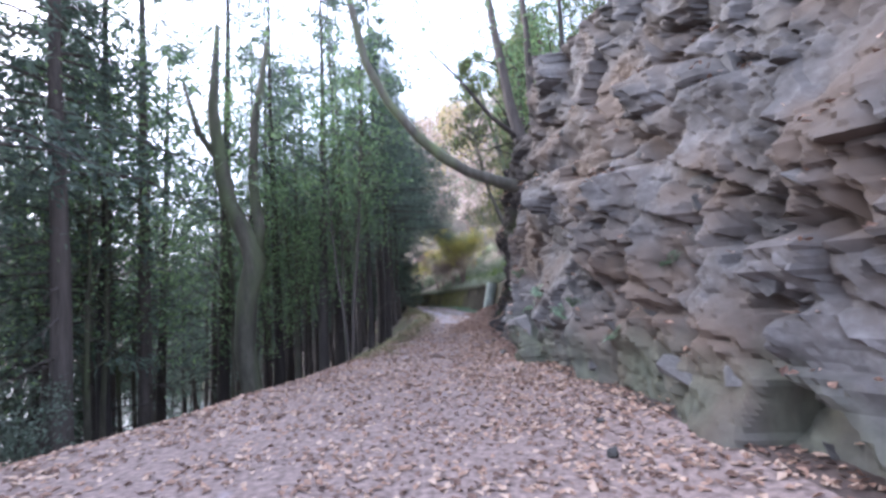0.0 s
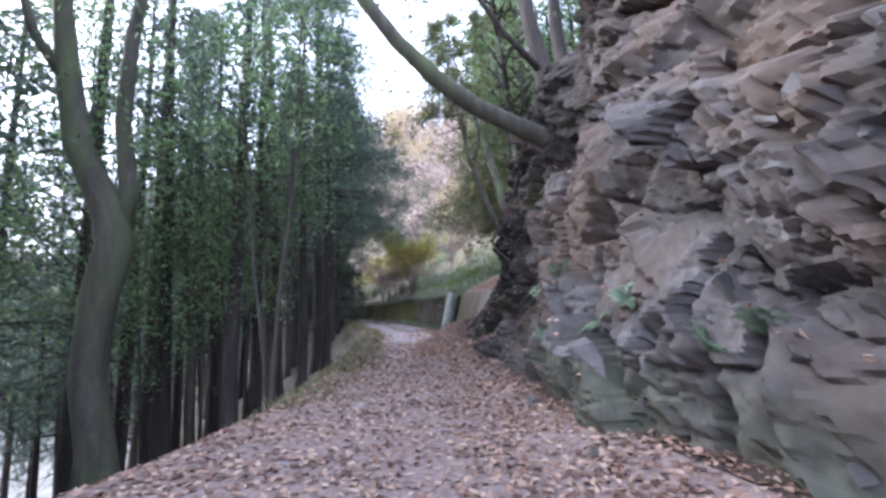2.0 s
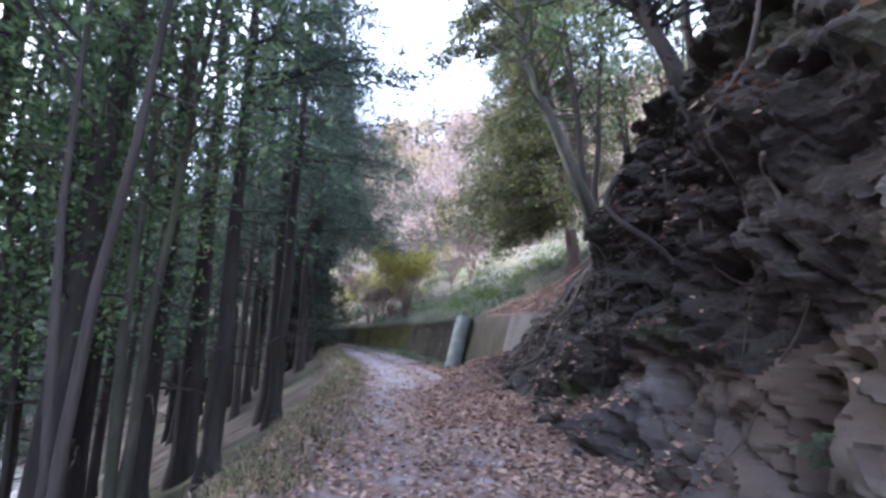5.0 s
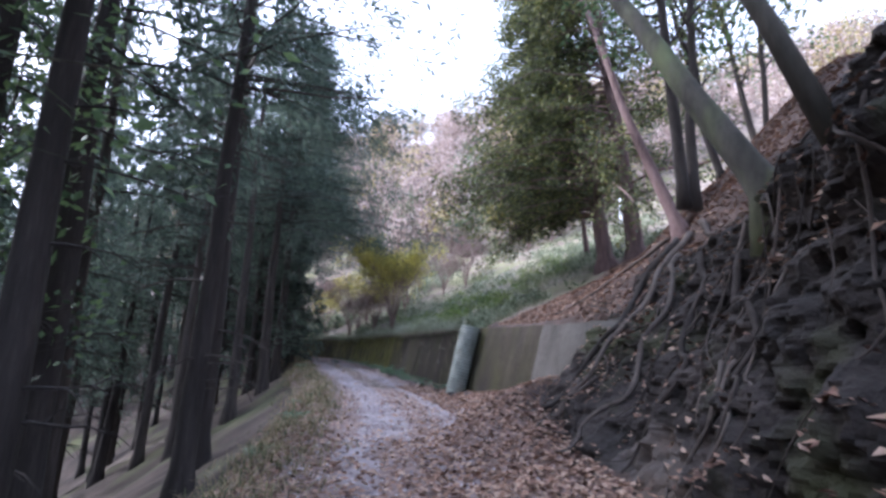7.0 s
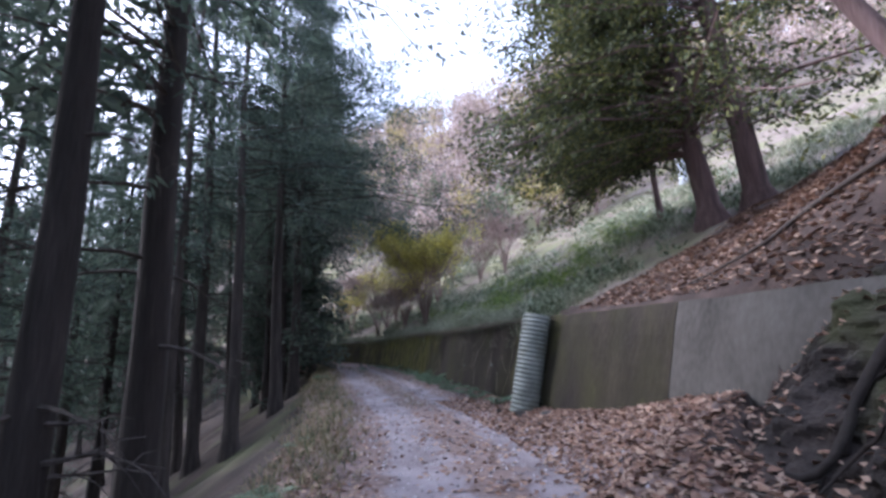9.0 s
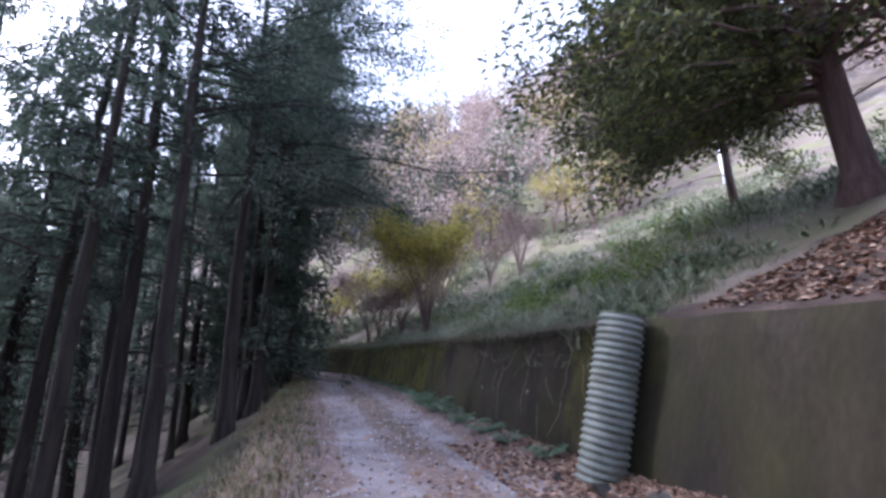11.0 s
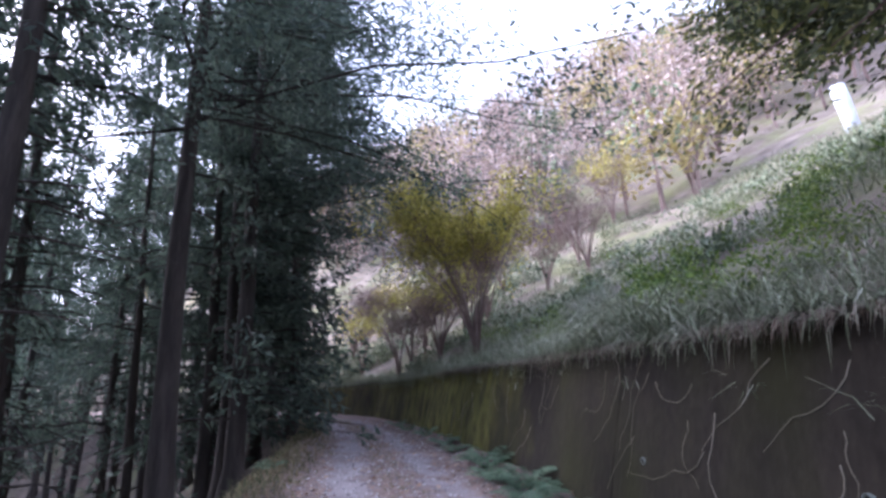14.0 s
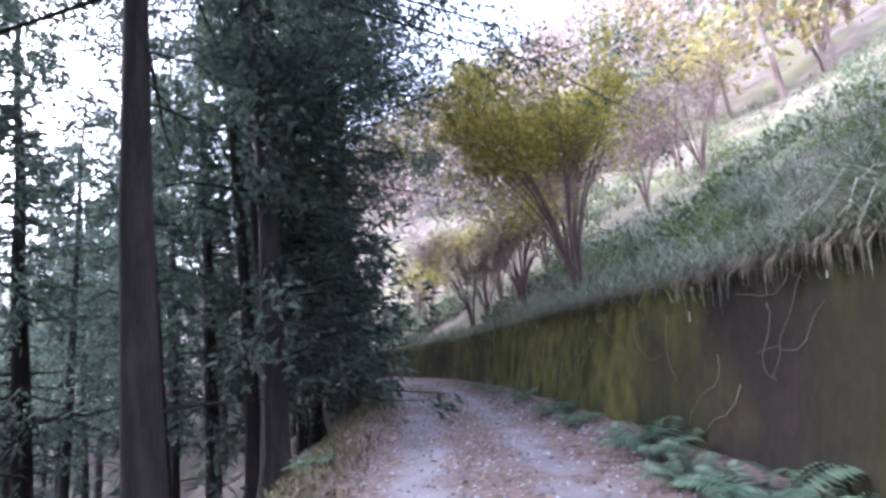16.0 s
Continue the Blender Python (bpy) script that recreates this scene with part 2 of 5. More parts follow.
# ---------------------------------------------------------------- mesh helpers
def mesh(name, verts, faces, mat, smooth=False):
    me = bpy.data.meshes.new(name)
    me.from_pydata([tuple(map(float, v)) for v in verts], [], [tuple(map(int, f)) for f in faces])
    for one in (mat if isinstance(mat, (list, tuple)) else [mat]):
        me.materials.append(one)
    if smooth:
        me.polygons.foreach_set("use_smooth", [True] * len(me.polygons))
    me.update()
    return me


def part(name, me, parent=None, label="", at=None):
    ob = new(name, me)
    if parent is not None:
        ob.parent = parent
    if at is not None:
        ob.matrix_basis = at
    if label:
        ob["label"] = label
    return ob


def empty(name, x, y, z, **tags):
    ob = new(name)
    ob.empty_display_size = 0.2
    ob.matrix_basis = pose(x, y, z)
    return tagged(ob, **tags)


def lerp_table(*pairs):
    a, b = [p[0] for p in pairs], [p[1] for p in pairs]
    return lambda v: np.interp(v, a, b)


def sstep(v):
    v = np.clip(v, 0, 1)
    return v * v * (3 - 2 * v)


def tube(points, radii, sides=8, wob=0.0, rng=None):
    """Vertices and faces of a tapered round limb along points."""
    pts = [Vector(p) for p in points]
    vs, fs = [], []
    side = Vector((1, 0, 0))
    for i, p in enumerate(pts):
        d = (pts[min(i + 1, len(pts) - 1)] - pts[max(i - 1, 0)]).normalized()
        u = side - d * side.dot(d)
        if u.length < 0.1:
            u = Vector((0, 1, 0)) - d * d.y
        u.normalize()
        w = d.cross(u)
        for k in range(sides):
            a = 2 * math.pi * k / sides
            r = radii[i] * (1 + (rng.uniform(-wob, wob) if rng else 0))
            vs.append(p + (u * math.cos(a) + w * math.sin(a)) * r)
    for i in range(len(pts) - 1):
        for k in range(sides):
            a, b = i * sides + k, i * sides + (k + 1) % sides
            fs.append((a, b, b + sides, a + sides))
    fs.append(tuple(range(sides - 1, -1, -1)))
    fs.append(tuple((len(pts) - 1) * sides + k for k in range(sides)))
    return vs, fs


class Bag:
    """Collects pieces into one mesh."""
    def __init__(self):
        self.v, self.f = [], []

    def add(self, v, f):
        k = len(self.v)
        self.v.extend(v)
        self.f.extend([tuple(i + k for i in q) for q in f])

    def leaf(self, p, d, n, length, width):
        """A pointed leaf from p along d, bent a little."""
        w = d.cross(n)
        if w.length < 1e-4:
            return
        w = w.normalized() * width * 0.5
        k = len(self.v)
        self.v.extend((p, p + d * length * 0.45 + w, p + d * length + n * length * -0.12, p + d * length * 0.45 - w))
        self.f.append((k, k + 1, k + 2, k + 3))


def rnd_dir(rng):
    z, a = rng.uniform(-1, 1), rng.uniform(0, 2 * math.pi)
    s = math.sqrt(1 - z * z)
    return Vector((s * math.cos(a), s * math.sin(a), z))


# ---------------------------------------------------------------- plan of the ground
road_left = lerp_table((-60, -5.0), (0, -4.6), (4, -3.9), (6, -3.0), (8, -2.3), (10, -1.75), (12, -1.4), (15, -1.25), (19, -1.1), (22, -1.15),
                       (25, -1.6), (28, -2.1), (32, -2.5), (36, -3.4), (40, -6.2), (46, -14), (60, -34), (90, -70))
bank_base = lerp_table((-60, 2.4), (-6, 2.2), (2.85, 1.95), (4, 1.84), (5.85, 1.5), (7.5, 1.25), (9.3, 1.15), (11, 1.2), (12.5, 1.25), (14.5, 1.32),
                       (16, 1.34), (17.1, 1.4), (17.4, 1.7), (17.8, 2.2), (18.0, 2.37), (18.2, 2.39), (20, 2.33), (22, 2.08), (24, 1.65), (25.2, 1.43), (27.4, 1.18), (30.2, 0.55), (32.7, -0.1),
                       (34.2, -0.65), (36, -1.4), (39, -3.4), (42, -6.0), (46, -10.5), (60, -30), (90, -66))
wall_base = lerp_table((16, 2.44), (18, 2.4), (20, 2.33), (22, 2.08), (24, 1.65), (25.2, 1.43), (27.4, 1.18), (30.2, 0.55), (32.7, -0.1),
                       (34.2, -0.65), (36, -1.4), (39, -3.4), (42, -6.0), (46, -10.5))
step_height = lerp_table((-60, 5.6), (5, 5.2), (7, 4.4), (8.5, 3.7), (10, 3.2), (12, 3.1), (13, 2.7), (14, 2.35), (15, 2.2), (16, 2.15), (17.2, 2.1), (18, 1.54), (22, 1.5), (25, 1.36), (32, 1.25),
                         (36, 1.05), (42, 0.9), (60, 0.8))
step_start = lerp_table((-60, 2.0), (3, 2.0), (5, 1.9), (8, 1.05), (10, 0.85), (12, 0.9), (14, 0.6), (15, 0.3), (16, 0.22), (17.2, 0.22), (18, 0.38), (60, 0.34))
step_run = lerp_table((-60, 0.6), (11, 0.5), (13, 0.6), (14, 1.2), (15, 1.9), (16, 2.1), (17.2, 1.95), (17.6, 0.9), (18, 0.12), (60, 0.12))
toe = lerp_table((-60, 0.10), (2, 0.16), (9, 0.12), (14, 0.16), (15.5, 0.25), (16.8, 0.55), (17.9, 0.75), (18.65, 0.6), (19.5, 0.38), (21, 0.15), (22, 0.06), (60, 0.06))


def ground_z(x, y):
    x, y = np.asarray(x, float), np.asarray(y, float)
    L, R = road_left(y), bank_base(y)
    o, d = x - R, L - x
    slope = np.interp(y, [8, 11, 14, 17, 18, 19, 20, 22, 34], [0.5, 0.78, 0.9, 1.08, 0.92, 0.66, 0.54, 0.46, 0.46])
    slope = np.where(o > 6, np.minimum(slope, 0.6), slope)
    hill_o = np.maximum(0, o - step_start(y) - step_run(y))
    far = np.clip((y - 38) / 50, 0, 1)
    up = slope * hill_o + 0.012 * np.minimum(hill_o, 60) ** 2 * 0.15
    up = np.where(up > 26, 26 + (up - 26) * 0.55, up)
    zr = step_height(y) * sstep((o - step_start(y)) / step_run(y)) + up
    zr += toe(y) * sstep((o + 0.75 + 0.7 * toe(y)) / (1.0 + 0.7 * toe(y))) * (1 - sstep((o - step_start(y)) / np.where(y > 17.7, 0.06, 0.6)))
    dd = np.maximum(0, d)
    down = -0.62 * np.maximum(0, dd - 0.1) + np.interp(y, [7, 10], [0.4, 0.0]) * (np.minimum(dd, 1.4) - 0.1).clip(0)
    down = np.where(down < -11, -11 + (down + 11) * 0.06, down)
    down += np.maximum(0, dd - 60) * 0.42 * sstep((dd - 60) / 40)
    rim = 0.10 * np.exp(-((d + 0.1) / 0.28) ** 2) * sstep((y - 9) / 4)
    zl = np.where(d > 0, down, 0.0) + rim
    mid = (L + R) / 2
    ruts = np.where((o < 0) & (d < 0), -0.03 * np.exp(-((np.abs(x - mid - 0.05) - 0.62) / 0.22) ** 2) * sstep((y - 15) / 6), 0)
    return np.where(o > -2.0, zr, 0) + zl + ruts


def noise_z(x, y, s, amp):
    return amp * noise.fractal((x * s, y * s, 3.7), 1.0, 2.0, 4)


# one sheet of ground
u_left = [-420, -300, -220, -160, -120, -90, -70, -55, -42, -32, -25, -20, -16, -13, -10.5, -8.5, -7, -5.8, -4.8, -4, -3.3, -2.7, -2.2, -1.75, -1.35, -1.0, -0.7, -0.45, -0.25, -0.1]
u_mid = list(np.linspace(0.0, 1.0, 19))
u_right = [0.08, 0.2, 0.3, 0.36, 0.42, 0.48, 0.56, 0.66, 0.8, 0.95, 1.1, 1.3, 1.5, 1.75, 2.0, 2.3, 2.6, 3, 3.5, 4, 4.6, 5.3, 6, 7, 8, 9.3, 11, 13, 15.5, 18.5, 22, 27, 33, 40, 50, 62, 78, 98, 125, 160, 210, 290, 400]
ys = np.concatenate([[-300, -200, -120, -80, -50, -30, -20, -14, -10, -8], np.arange(-6, 42, 0.22), np.arange(42, 60, 0.8), np.arange(60, 110, 3.0), np.arange(112, 200, 8), [210, 240, 280, 340, 420]])
gv, gm = [], []
for y in ys:
    L, R = float(road_left(y)), float(bank_base(y))
    xs = [L + u for u in u_left] + [L + (R - L) * u for u in u_mid] + [R + u for u in u_right]
    zs = ground_z(np.array(xs), np.full(len(xs), y))
    for x, z in zip(xs, zs):
        off = max(0, L - x) + max(0, x - R - 0.4)
        amp = 0.015 + 0.10 * min(1, off / 2) + 0.9 * min(1, off / 60)
        z += noise_z(x, y, 0.9, amp * 0.7) + noise_z(x, y, 0.12, 1.6 * min(1, off / 40))
        gv.append((x, y, z))
nc = len(u_left) + len(u_mid) + len(u_right)
gf = [(r * nc + c, r * nc + c + 1, (r + 1) * nc + c + 1, (r + 1) * nc + c) for r in range(len(ys) - 1) for c in range(nc - 1)]
gme = mesh("ground", gv, gf, [M_SOIL, M_LEAFDIRT, M_ROAD, M_HILL, M_PALEFLOOR, M_SLOPE], smooth=True)
nl, nm_ = len(u_left), len(u_mid)
idx, worn = [], []
for r in range(len(ys) - 1):
    for c in range(nc - 1):
        y = ys[r]
        if c < nl - 3:
            k = 4 if 8 < c < 13 else (0 if c > 8 else 3)
        elif c < nl + nm_:
            k = 2
        else:
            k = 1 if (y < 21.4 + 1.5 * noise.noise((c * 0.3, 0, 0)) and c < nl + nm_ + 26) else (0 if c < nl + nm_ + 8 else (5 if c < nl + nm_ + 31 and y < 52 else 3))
        idx.append(k)
for x, y, z in gv:
    L, R = float(road_left(y)), float(bank_base(y))
    f = (x - L) / (R - L)
    side = float(np.interp(f, [0.05, 0.2, 0.28, 0.38, 0.47, 0.57, 0.65, 0.75, 0.84], [-0.4, 0.1, 0.9, 0.9, 0.25, 0.25, 0.9, 0.8, -0.3]))
    worn.append(side * float(np.interp(y, [0, 9, 15, 18.5, 24, 30], [0.15, 0.28, 0.55, 1.0, 0.82, 0.72])))
gme.polygons.foreach_set("material_index", idx)
gme.attributes.new("worn", "FLOAT", "POINT").data.foreach_set("value", worn)
ground = tagged(new("ground", gme), "leaf-strewn forest track cut along a wooded slope", "ground", kind="structure")


def surf(x, y):
    """The height of the ground as built, roughly."""
    L, R = float(road_left(y)), float(bank_base(y))
    off = max(0, L - x) + max(0, x - R - 0.4)
    amp = 0.015 + 0.10 * min(1, off / 2) + 0.9 * min(1, off / 60)
    return float(ground_z(x, y)) + noise_z(x, y, 0.9, amp * 0.7) + noise_z(x, y, 0.12, 1.6 * min(1, off / 40))


# ---------------------------------------------------------------- the rock cutting
def cell_push(p, seed, step, tilt, crack):
    """Blocky relief: each cell is a tilted facet of its own, parted from the next by a crack."""
    d, q = noise.voronoi(p, distance_metric="DISTANCE", exponent=2.5)
    c = q[0]
    k = (c.x * 7.1 + seed, c.y * 5.3, c.z * 6.7)
    h, n = noise.cell(k), noise.cell_vector((k[2], k[0], k[1]))
    gap = min(1.0, (d[1] - d[0]) / 0.07)
    return step * h + tilt * ((n.y - 0.42) * (p[1] - c.y) + (n.z - 0.62) * (p[2] - c.z)) * 2 - crack * (1 - gap)


CLIFF_Y0, CLIFF_Y1 = -5.0, 17.9
cliff_h = lerp_table((-60, 5.6), (5, 5.3), (7, 4.6), (8.5, 3.8), (10, 3.3), (12, 3.2), (13, 2.9), (14, 2.6), (15, 2.45), (16, 2.4), (17.1, 2.3), (17.4, 1.5), (17.9, 0.3))
cliff_lean = lerp_table((-60, 0.30), (3, 0.28), (6, 0.13), (10, 0.08), (12, 0.16), (13, 0.24), (14, 0.46), (15, 0.74), (16, 0.86), (17.9, 0.86))
roughness = lerp_table((-60, 1.0), (11, 1.0), (13, 0.9), (14.5, 0.7), (15.5, 0.62), (17, 0.55), (17.9, 0.3))


def cliff_point(y, h):
    """The undisturbed face at height h above the track."""
    return float(bank_base(y)) + 0.16 + float(cliff_lean(y)) * h, y, h


# hollows over ledges of the rock: along the track, height, width, height and depth
LEDGES = [(3.3, 1.55, 1.8, 0.45, 0.24), (3.2, 1.05, 0.7, 0.32, 0.26), (2.6, 0.72, 1.0, 0.25, 0.15), (8.1, 1.8, 0.9, 0.8, 0.34), (6.0, 1.2, 0.5, 0.2, 0.2),
          (5.2, 2.6, 1.6, 0.5, 0.25), (7.0, 3.1, 1.4, 0.5, 0.25), (4.6, 0.95, 0.9, 0.22, 0.14), (6.9, 0.62, 0.6, 0.18, 0.14)]


def cliff_face(y, h):
    x, _, _ = cliff_point(y, h)
    a = radians(56)
    yy, zz = y * math.cos(a) + h * math.sin(a), -y * math.sin(a) + h * math.cos(a)
    w = 0.10 * noise.noise((y * 1.4, h * 1.4, 4.0))
    k = float(roughness(y))
    w2 = 0.16 * noise.noise((y * 2.1, h * 2.1, 14.0))
    rub = float(sstep(0.62 + 1.5 * noise.noise((y * 0.7, h * 0.9, 31.0))))      # broken patches between sounder faces
    low = 1 - 0.4 * float(sstep((0.95 - h) / 0.5)) * float(sstep((9 - y) / 3))     # massive foot
    clod = float(sstep((y + 0.75 * h - 10.8) / 1.6) * sstep((y - 8) / 1.5))          # crumbling soil of the bank
    push = cell_push((x * 0.4, yy * 0.66 + w, zz * 1.3 + w2), 0.0, 0.14, 0.36, 0.09)
    push += low * (0.4 + 0.6 * rub) * cell_push((x * 0.8, yy * 1.6 + w2, zz * 3.4 - w), 9.0, 0.075, 0.17, 0.05)
    push += low * (0.25 + 0.75 * rub) * cell_push((x * 1.5, yy * 4.4 + w2, zz * 7.5 - w2), 3.0, 0.04, 0.09, 0.022)
    push *= 1 - 0.75 * clod
    push += clod * (0.30 * noise.fractal((y * 1.7, h * 1.9, 6), 0.8, 2.0, 4) + 0.07 * noise.fractal((y * 7, h * 8, 2), 0.7, 2.0, 3))
    for yc, hc, wide, tall, deep in LEDGES:
        e = abs(y - yc + 0.5 * (h - hc)) / (wide / 2)
        if e < 1 and hc < h < hc + tall:
            push -= deep * float(sstep((1 - e) * 3)) * (1 - (h - hc) / tall) * float(sstep((h - hc) / 0.05))
    push += 0.10 * noise.fractal((x * 2, y * 1.3, h * 1.5), 0.9, 2.0, 4) + 0.03 * noise.fractal((y * 8, h * 8, 1), 0.9, 2.0, 3)
    big = 0.25 * noise.noise((y * 0.45, h * 0.55, 8.0))
    return x - k * (push - 0.02 + big * sstep(h / 0.8)), y, h


ny, nh = 700, 160
cv, cf, cm = [], [], []
for i in range(ny + 1):
    y0 = CLIFF_Y0 + (CLIFF_Y1 - CLIFF_Y0) * i / ny
    H = float(cliff_h(y0))
    dip = 0.67 * (1 - float(sstep((y0 - 8) / 6)))          # the columns follow the dip of the beds
    for j in range(nh + 1):
        f = j / nh
        h = -0.25 + (H + 0.25) * min(1.0, f / 0.86)
        y = y0 + dip * (h - 1.5)
        if f < 0.86:
            cv.append(cliff_face(y, h))
        else:
            g = (f - 0.86) / 0.14
            x0, _, _ = cliff_face(y, H)
            x = x0 + 2.2 * g
            z = (1 - g) * (H + 0.85 * (x - x0)) + g * (surf(x, y) - 0.2) + 0.12 * (1 - g) * noise.fractal((x * 1.5, y * 1.5, 2), 1, 2, 3)
            cv.append((x, y, z))
for i in range(ny):
    for j in range(nh):
        a = i * (nh + 1) + j
        cf.append((a, a + nh + 1, a + nh + 2, a + 1))
        _, y, h = cv[a]
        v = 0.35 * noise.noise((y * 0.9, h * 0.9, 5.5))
        # bank soil; its dark colour also stands in for shade on the upper rock
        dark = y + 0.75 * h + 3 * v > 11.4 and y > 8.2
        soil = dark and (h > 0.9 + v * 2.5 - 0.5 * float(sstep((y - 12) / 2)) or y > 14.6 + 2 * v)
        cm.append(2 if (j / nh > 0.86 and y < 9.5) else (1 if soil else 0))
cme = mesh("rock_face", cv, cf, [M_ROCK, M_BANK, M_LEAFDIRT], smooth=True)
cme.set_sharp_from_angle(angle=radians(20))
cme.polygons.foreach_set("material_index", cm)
lichen = [float(sstep((1.25 - h) / 0.9)) * float(np.interp(y, [1, 4, 9, 11], [0.35, 0.55, 0.6, 0.1])) for _, y, h in cv]
cme.attributes.new("lichen", "FLOAT", "POINT").data.foreach_set("value", lichen)
cliff = tagged(new("cliff", cme), "grey-brown broken rock cutting beside the track", "cliff", kind="structure")


bank_surface = BVHTree.FromPolygons([Vector(p) for p in cv + gv], cf + [tuple(i + len(cv) for i in q) for q in gf])


def on_bank(x, y):
    """Height of the topmost surface, soil or rock, at x, y."""
    hit = bank_surface.ray_cast(Vector((x, y, 60)), Vector((0, 0, -1)))[0]
    return hit.z if hit else surf(x, y)


def slab(rng, lx, ly, lz):
    """A broken angular stone."""
    bm = bmesh.new()
    pts = [Vector((rng.uniform(-1, 1) * lx, rng.uniform(-1, 1) * ly, rng.uniform(-1, 1) * lz)) for _ in range(15)]
    for p in pts:
        bm.verts.new(p)
    r = bmesh.ops.convex_hull(bm, input=bm.verts)
    bmesh.ops.delete(bm, geom=[e for e in r["geom_interior"] if isinstance(e, bmesh.types.BMVert)], context="VERTS")
    me = bpy.data.meshes.new("stone")
    bm.to_mesh(me)
    bm.free()
    me.materials.append(M_STONE)
    return me


# ---------------------------------------------------------------- retaining wall
BATTER = 0.25
wall_h = lerp_table((16, 1.56), (18, 1.53), (22, 1.50), (24, 1.42), (26, 1.36), (29, 1.30), (32, 1.2), (36, 1.0), (40, 0.9), (60, 0.8))


def wall_panel(y0, y1, mats):
    """A length of leaning concrete wall with a rough face, from joint to joint."""
    n = max(3, int((y1 - y0) / 0.16))
    rows = 11
    v, f, mi = [], [], []
    for i in range(n + 1):
        y = y0 + (y1 - y0) * i / n
        b, H = float(wall_base(y)), float(wall_h(y))
        edge = 0.012 if i in (0, n) else 0.0
        for j in range(rows + 1):
            z = -0.3 + (H + 0.3) * j / rows
            x = b + BATTER * z + edge + 0.022 * noise.fractal((y * 1.3, z * 1.3, 1), 1, 2, 3)
            if j == rows:
                z += 0.015 * noise.noise((y * 2, 0, 0))
                x += 0.012
            v.append((x, y, z))
        v.append((b + BATTER * H + 0.30, y, H + 0.01))
        v.append((b + BATTER * H + 0.32, y, -0.3))
    m = rows + 3
    for i in range(n):
        for j in range(m):
            a, c = i * m + j, i * m + (j + 1) % m
            f.append((a, a + m, c + m, c))
            mi.append(j)
    f.append(tuple(range(m)))
    f.append(tuple(n * m + j for j in range(m - 1, -1, -1)))
    me = mesh("wall_panel", v, f, mats)
    moss = [float(np.interp(p[1], [20, 22, 24, 26, 28, 29, 30, 32, 34, 36], [0.15, 0.25, 0.02, 0.04, 0.22, 0.55, 0.9, 1.0, 0.5, 0.4])) for p in v]
    me.attributes.new("moss", "FLOAT", "POINT").data.foreach_set("value", moss)
    return me


wall = tagged(new("retaining_wall"), "low mossy concrete retaining wall along the track", "wall", kind="structure")
joints = [16.5, 18.85, 22.3, 25.6, 29.0, 32.4, 35.4, 38.4, 41.4, 46.0]
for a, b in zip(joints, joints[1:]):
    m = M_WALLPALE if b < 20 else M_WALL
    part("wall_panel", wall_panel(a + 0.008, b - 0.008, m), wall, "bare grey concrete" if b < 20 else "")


# ---------------------------------------------------------------- corrugated pipe
def corrugated_pipe(base, top, r, rings):
    b, t = Vector(base), Vector(top)
    axis = t - b
    thing = empty("drain_pipe", *b, label="grey-green corrugated plastic drain pipe leaning on the wall", category="pipe")
    d = axis.normalized()
    u = d.cross(Vector((0, 1, 0))).normalized()
    w = d.cross(u)
    n, sides = rings * 8, 32
    v, f = [], []
    for i in range(n + 1):
        c = d * axis.length * i / n
        rr = r * (1 + 0.055 * math.tanh(2.2 * math.sin(2 * math.pi * rings * i / n)))
        for k in range(sides):
            a = 2 * math.pi * k / sides
            v.append(c + (u * math.cos(a) + w * math.sin(a)) * rr)
    for k in range(sides):
        a = 2 * math.pi * k / sides
        v.append(d * axis.length + (u * math.cos(a) + w * math.sin(a)) * r * 0.88)
    for k in range(sides):
        a = 2 * math.pi * k / sides
        v.append(d * axis.length * 0.6 + (u * math.cos(a) + w * math.sin(a)) * r * 0.86)
    for i in range(n + 2):
        for k in range(sides):
            a, c = i * sides + k, i * sides + (k + 1) % sides
            f.append((a, c, c + sides, a + sides))
    part("pipe_wall", mesh("pipe_wall", v, f, M_PIPE, smooth=True), thing)
    return thing


corrugated_pipe((1.88, 21.71, 0.0), (2.22, 21.73, 1.53), 0.222, 23)


# ---------------------------------------------------------------- trees
def trunk_line(rng, h, lean, wander, n=9, curve=1.0):
    pts, x, y = [], 0.0, 0.0
    for i in range(n):
        f = i / (n - 1)
        g = f ** curve
        pts.append(Vector((lean[0] * g * h + x, lean[1] * g * h + y, f * h)))
        x += rng.uniform(-wander, wander)
        y += rng.uniform(-wander, wander)
    return pts


def along(pts, f):
    k = f * (len(pts) - 1)
    i = min(int(k), len(pts) - 2)
    return pts[i].lerp(pts[i + 1], k - i)


def spray(bag, rng, p, d, size, count, leaf_l, leaf_w, flat=0.5):
    """A clump of small foliage about p, mostly pointing along d."""
    for _ in range(count):
        q = p + rnd_dir(rng) * size * rng.random() ** 0.5
        e = (d + rnd_dir(rng) * 0.9).normalized()
        nrm = (Vector((0, 0, 1)) * flat + rnd_dir(rng) * 0.8).normalized()
        bag.leaf(q, e, nrm, leaf_l * rng.uniform(0.6, 1.3), leaf_w * rng.uniform(0.7, 1.2))


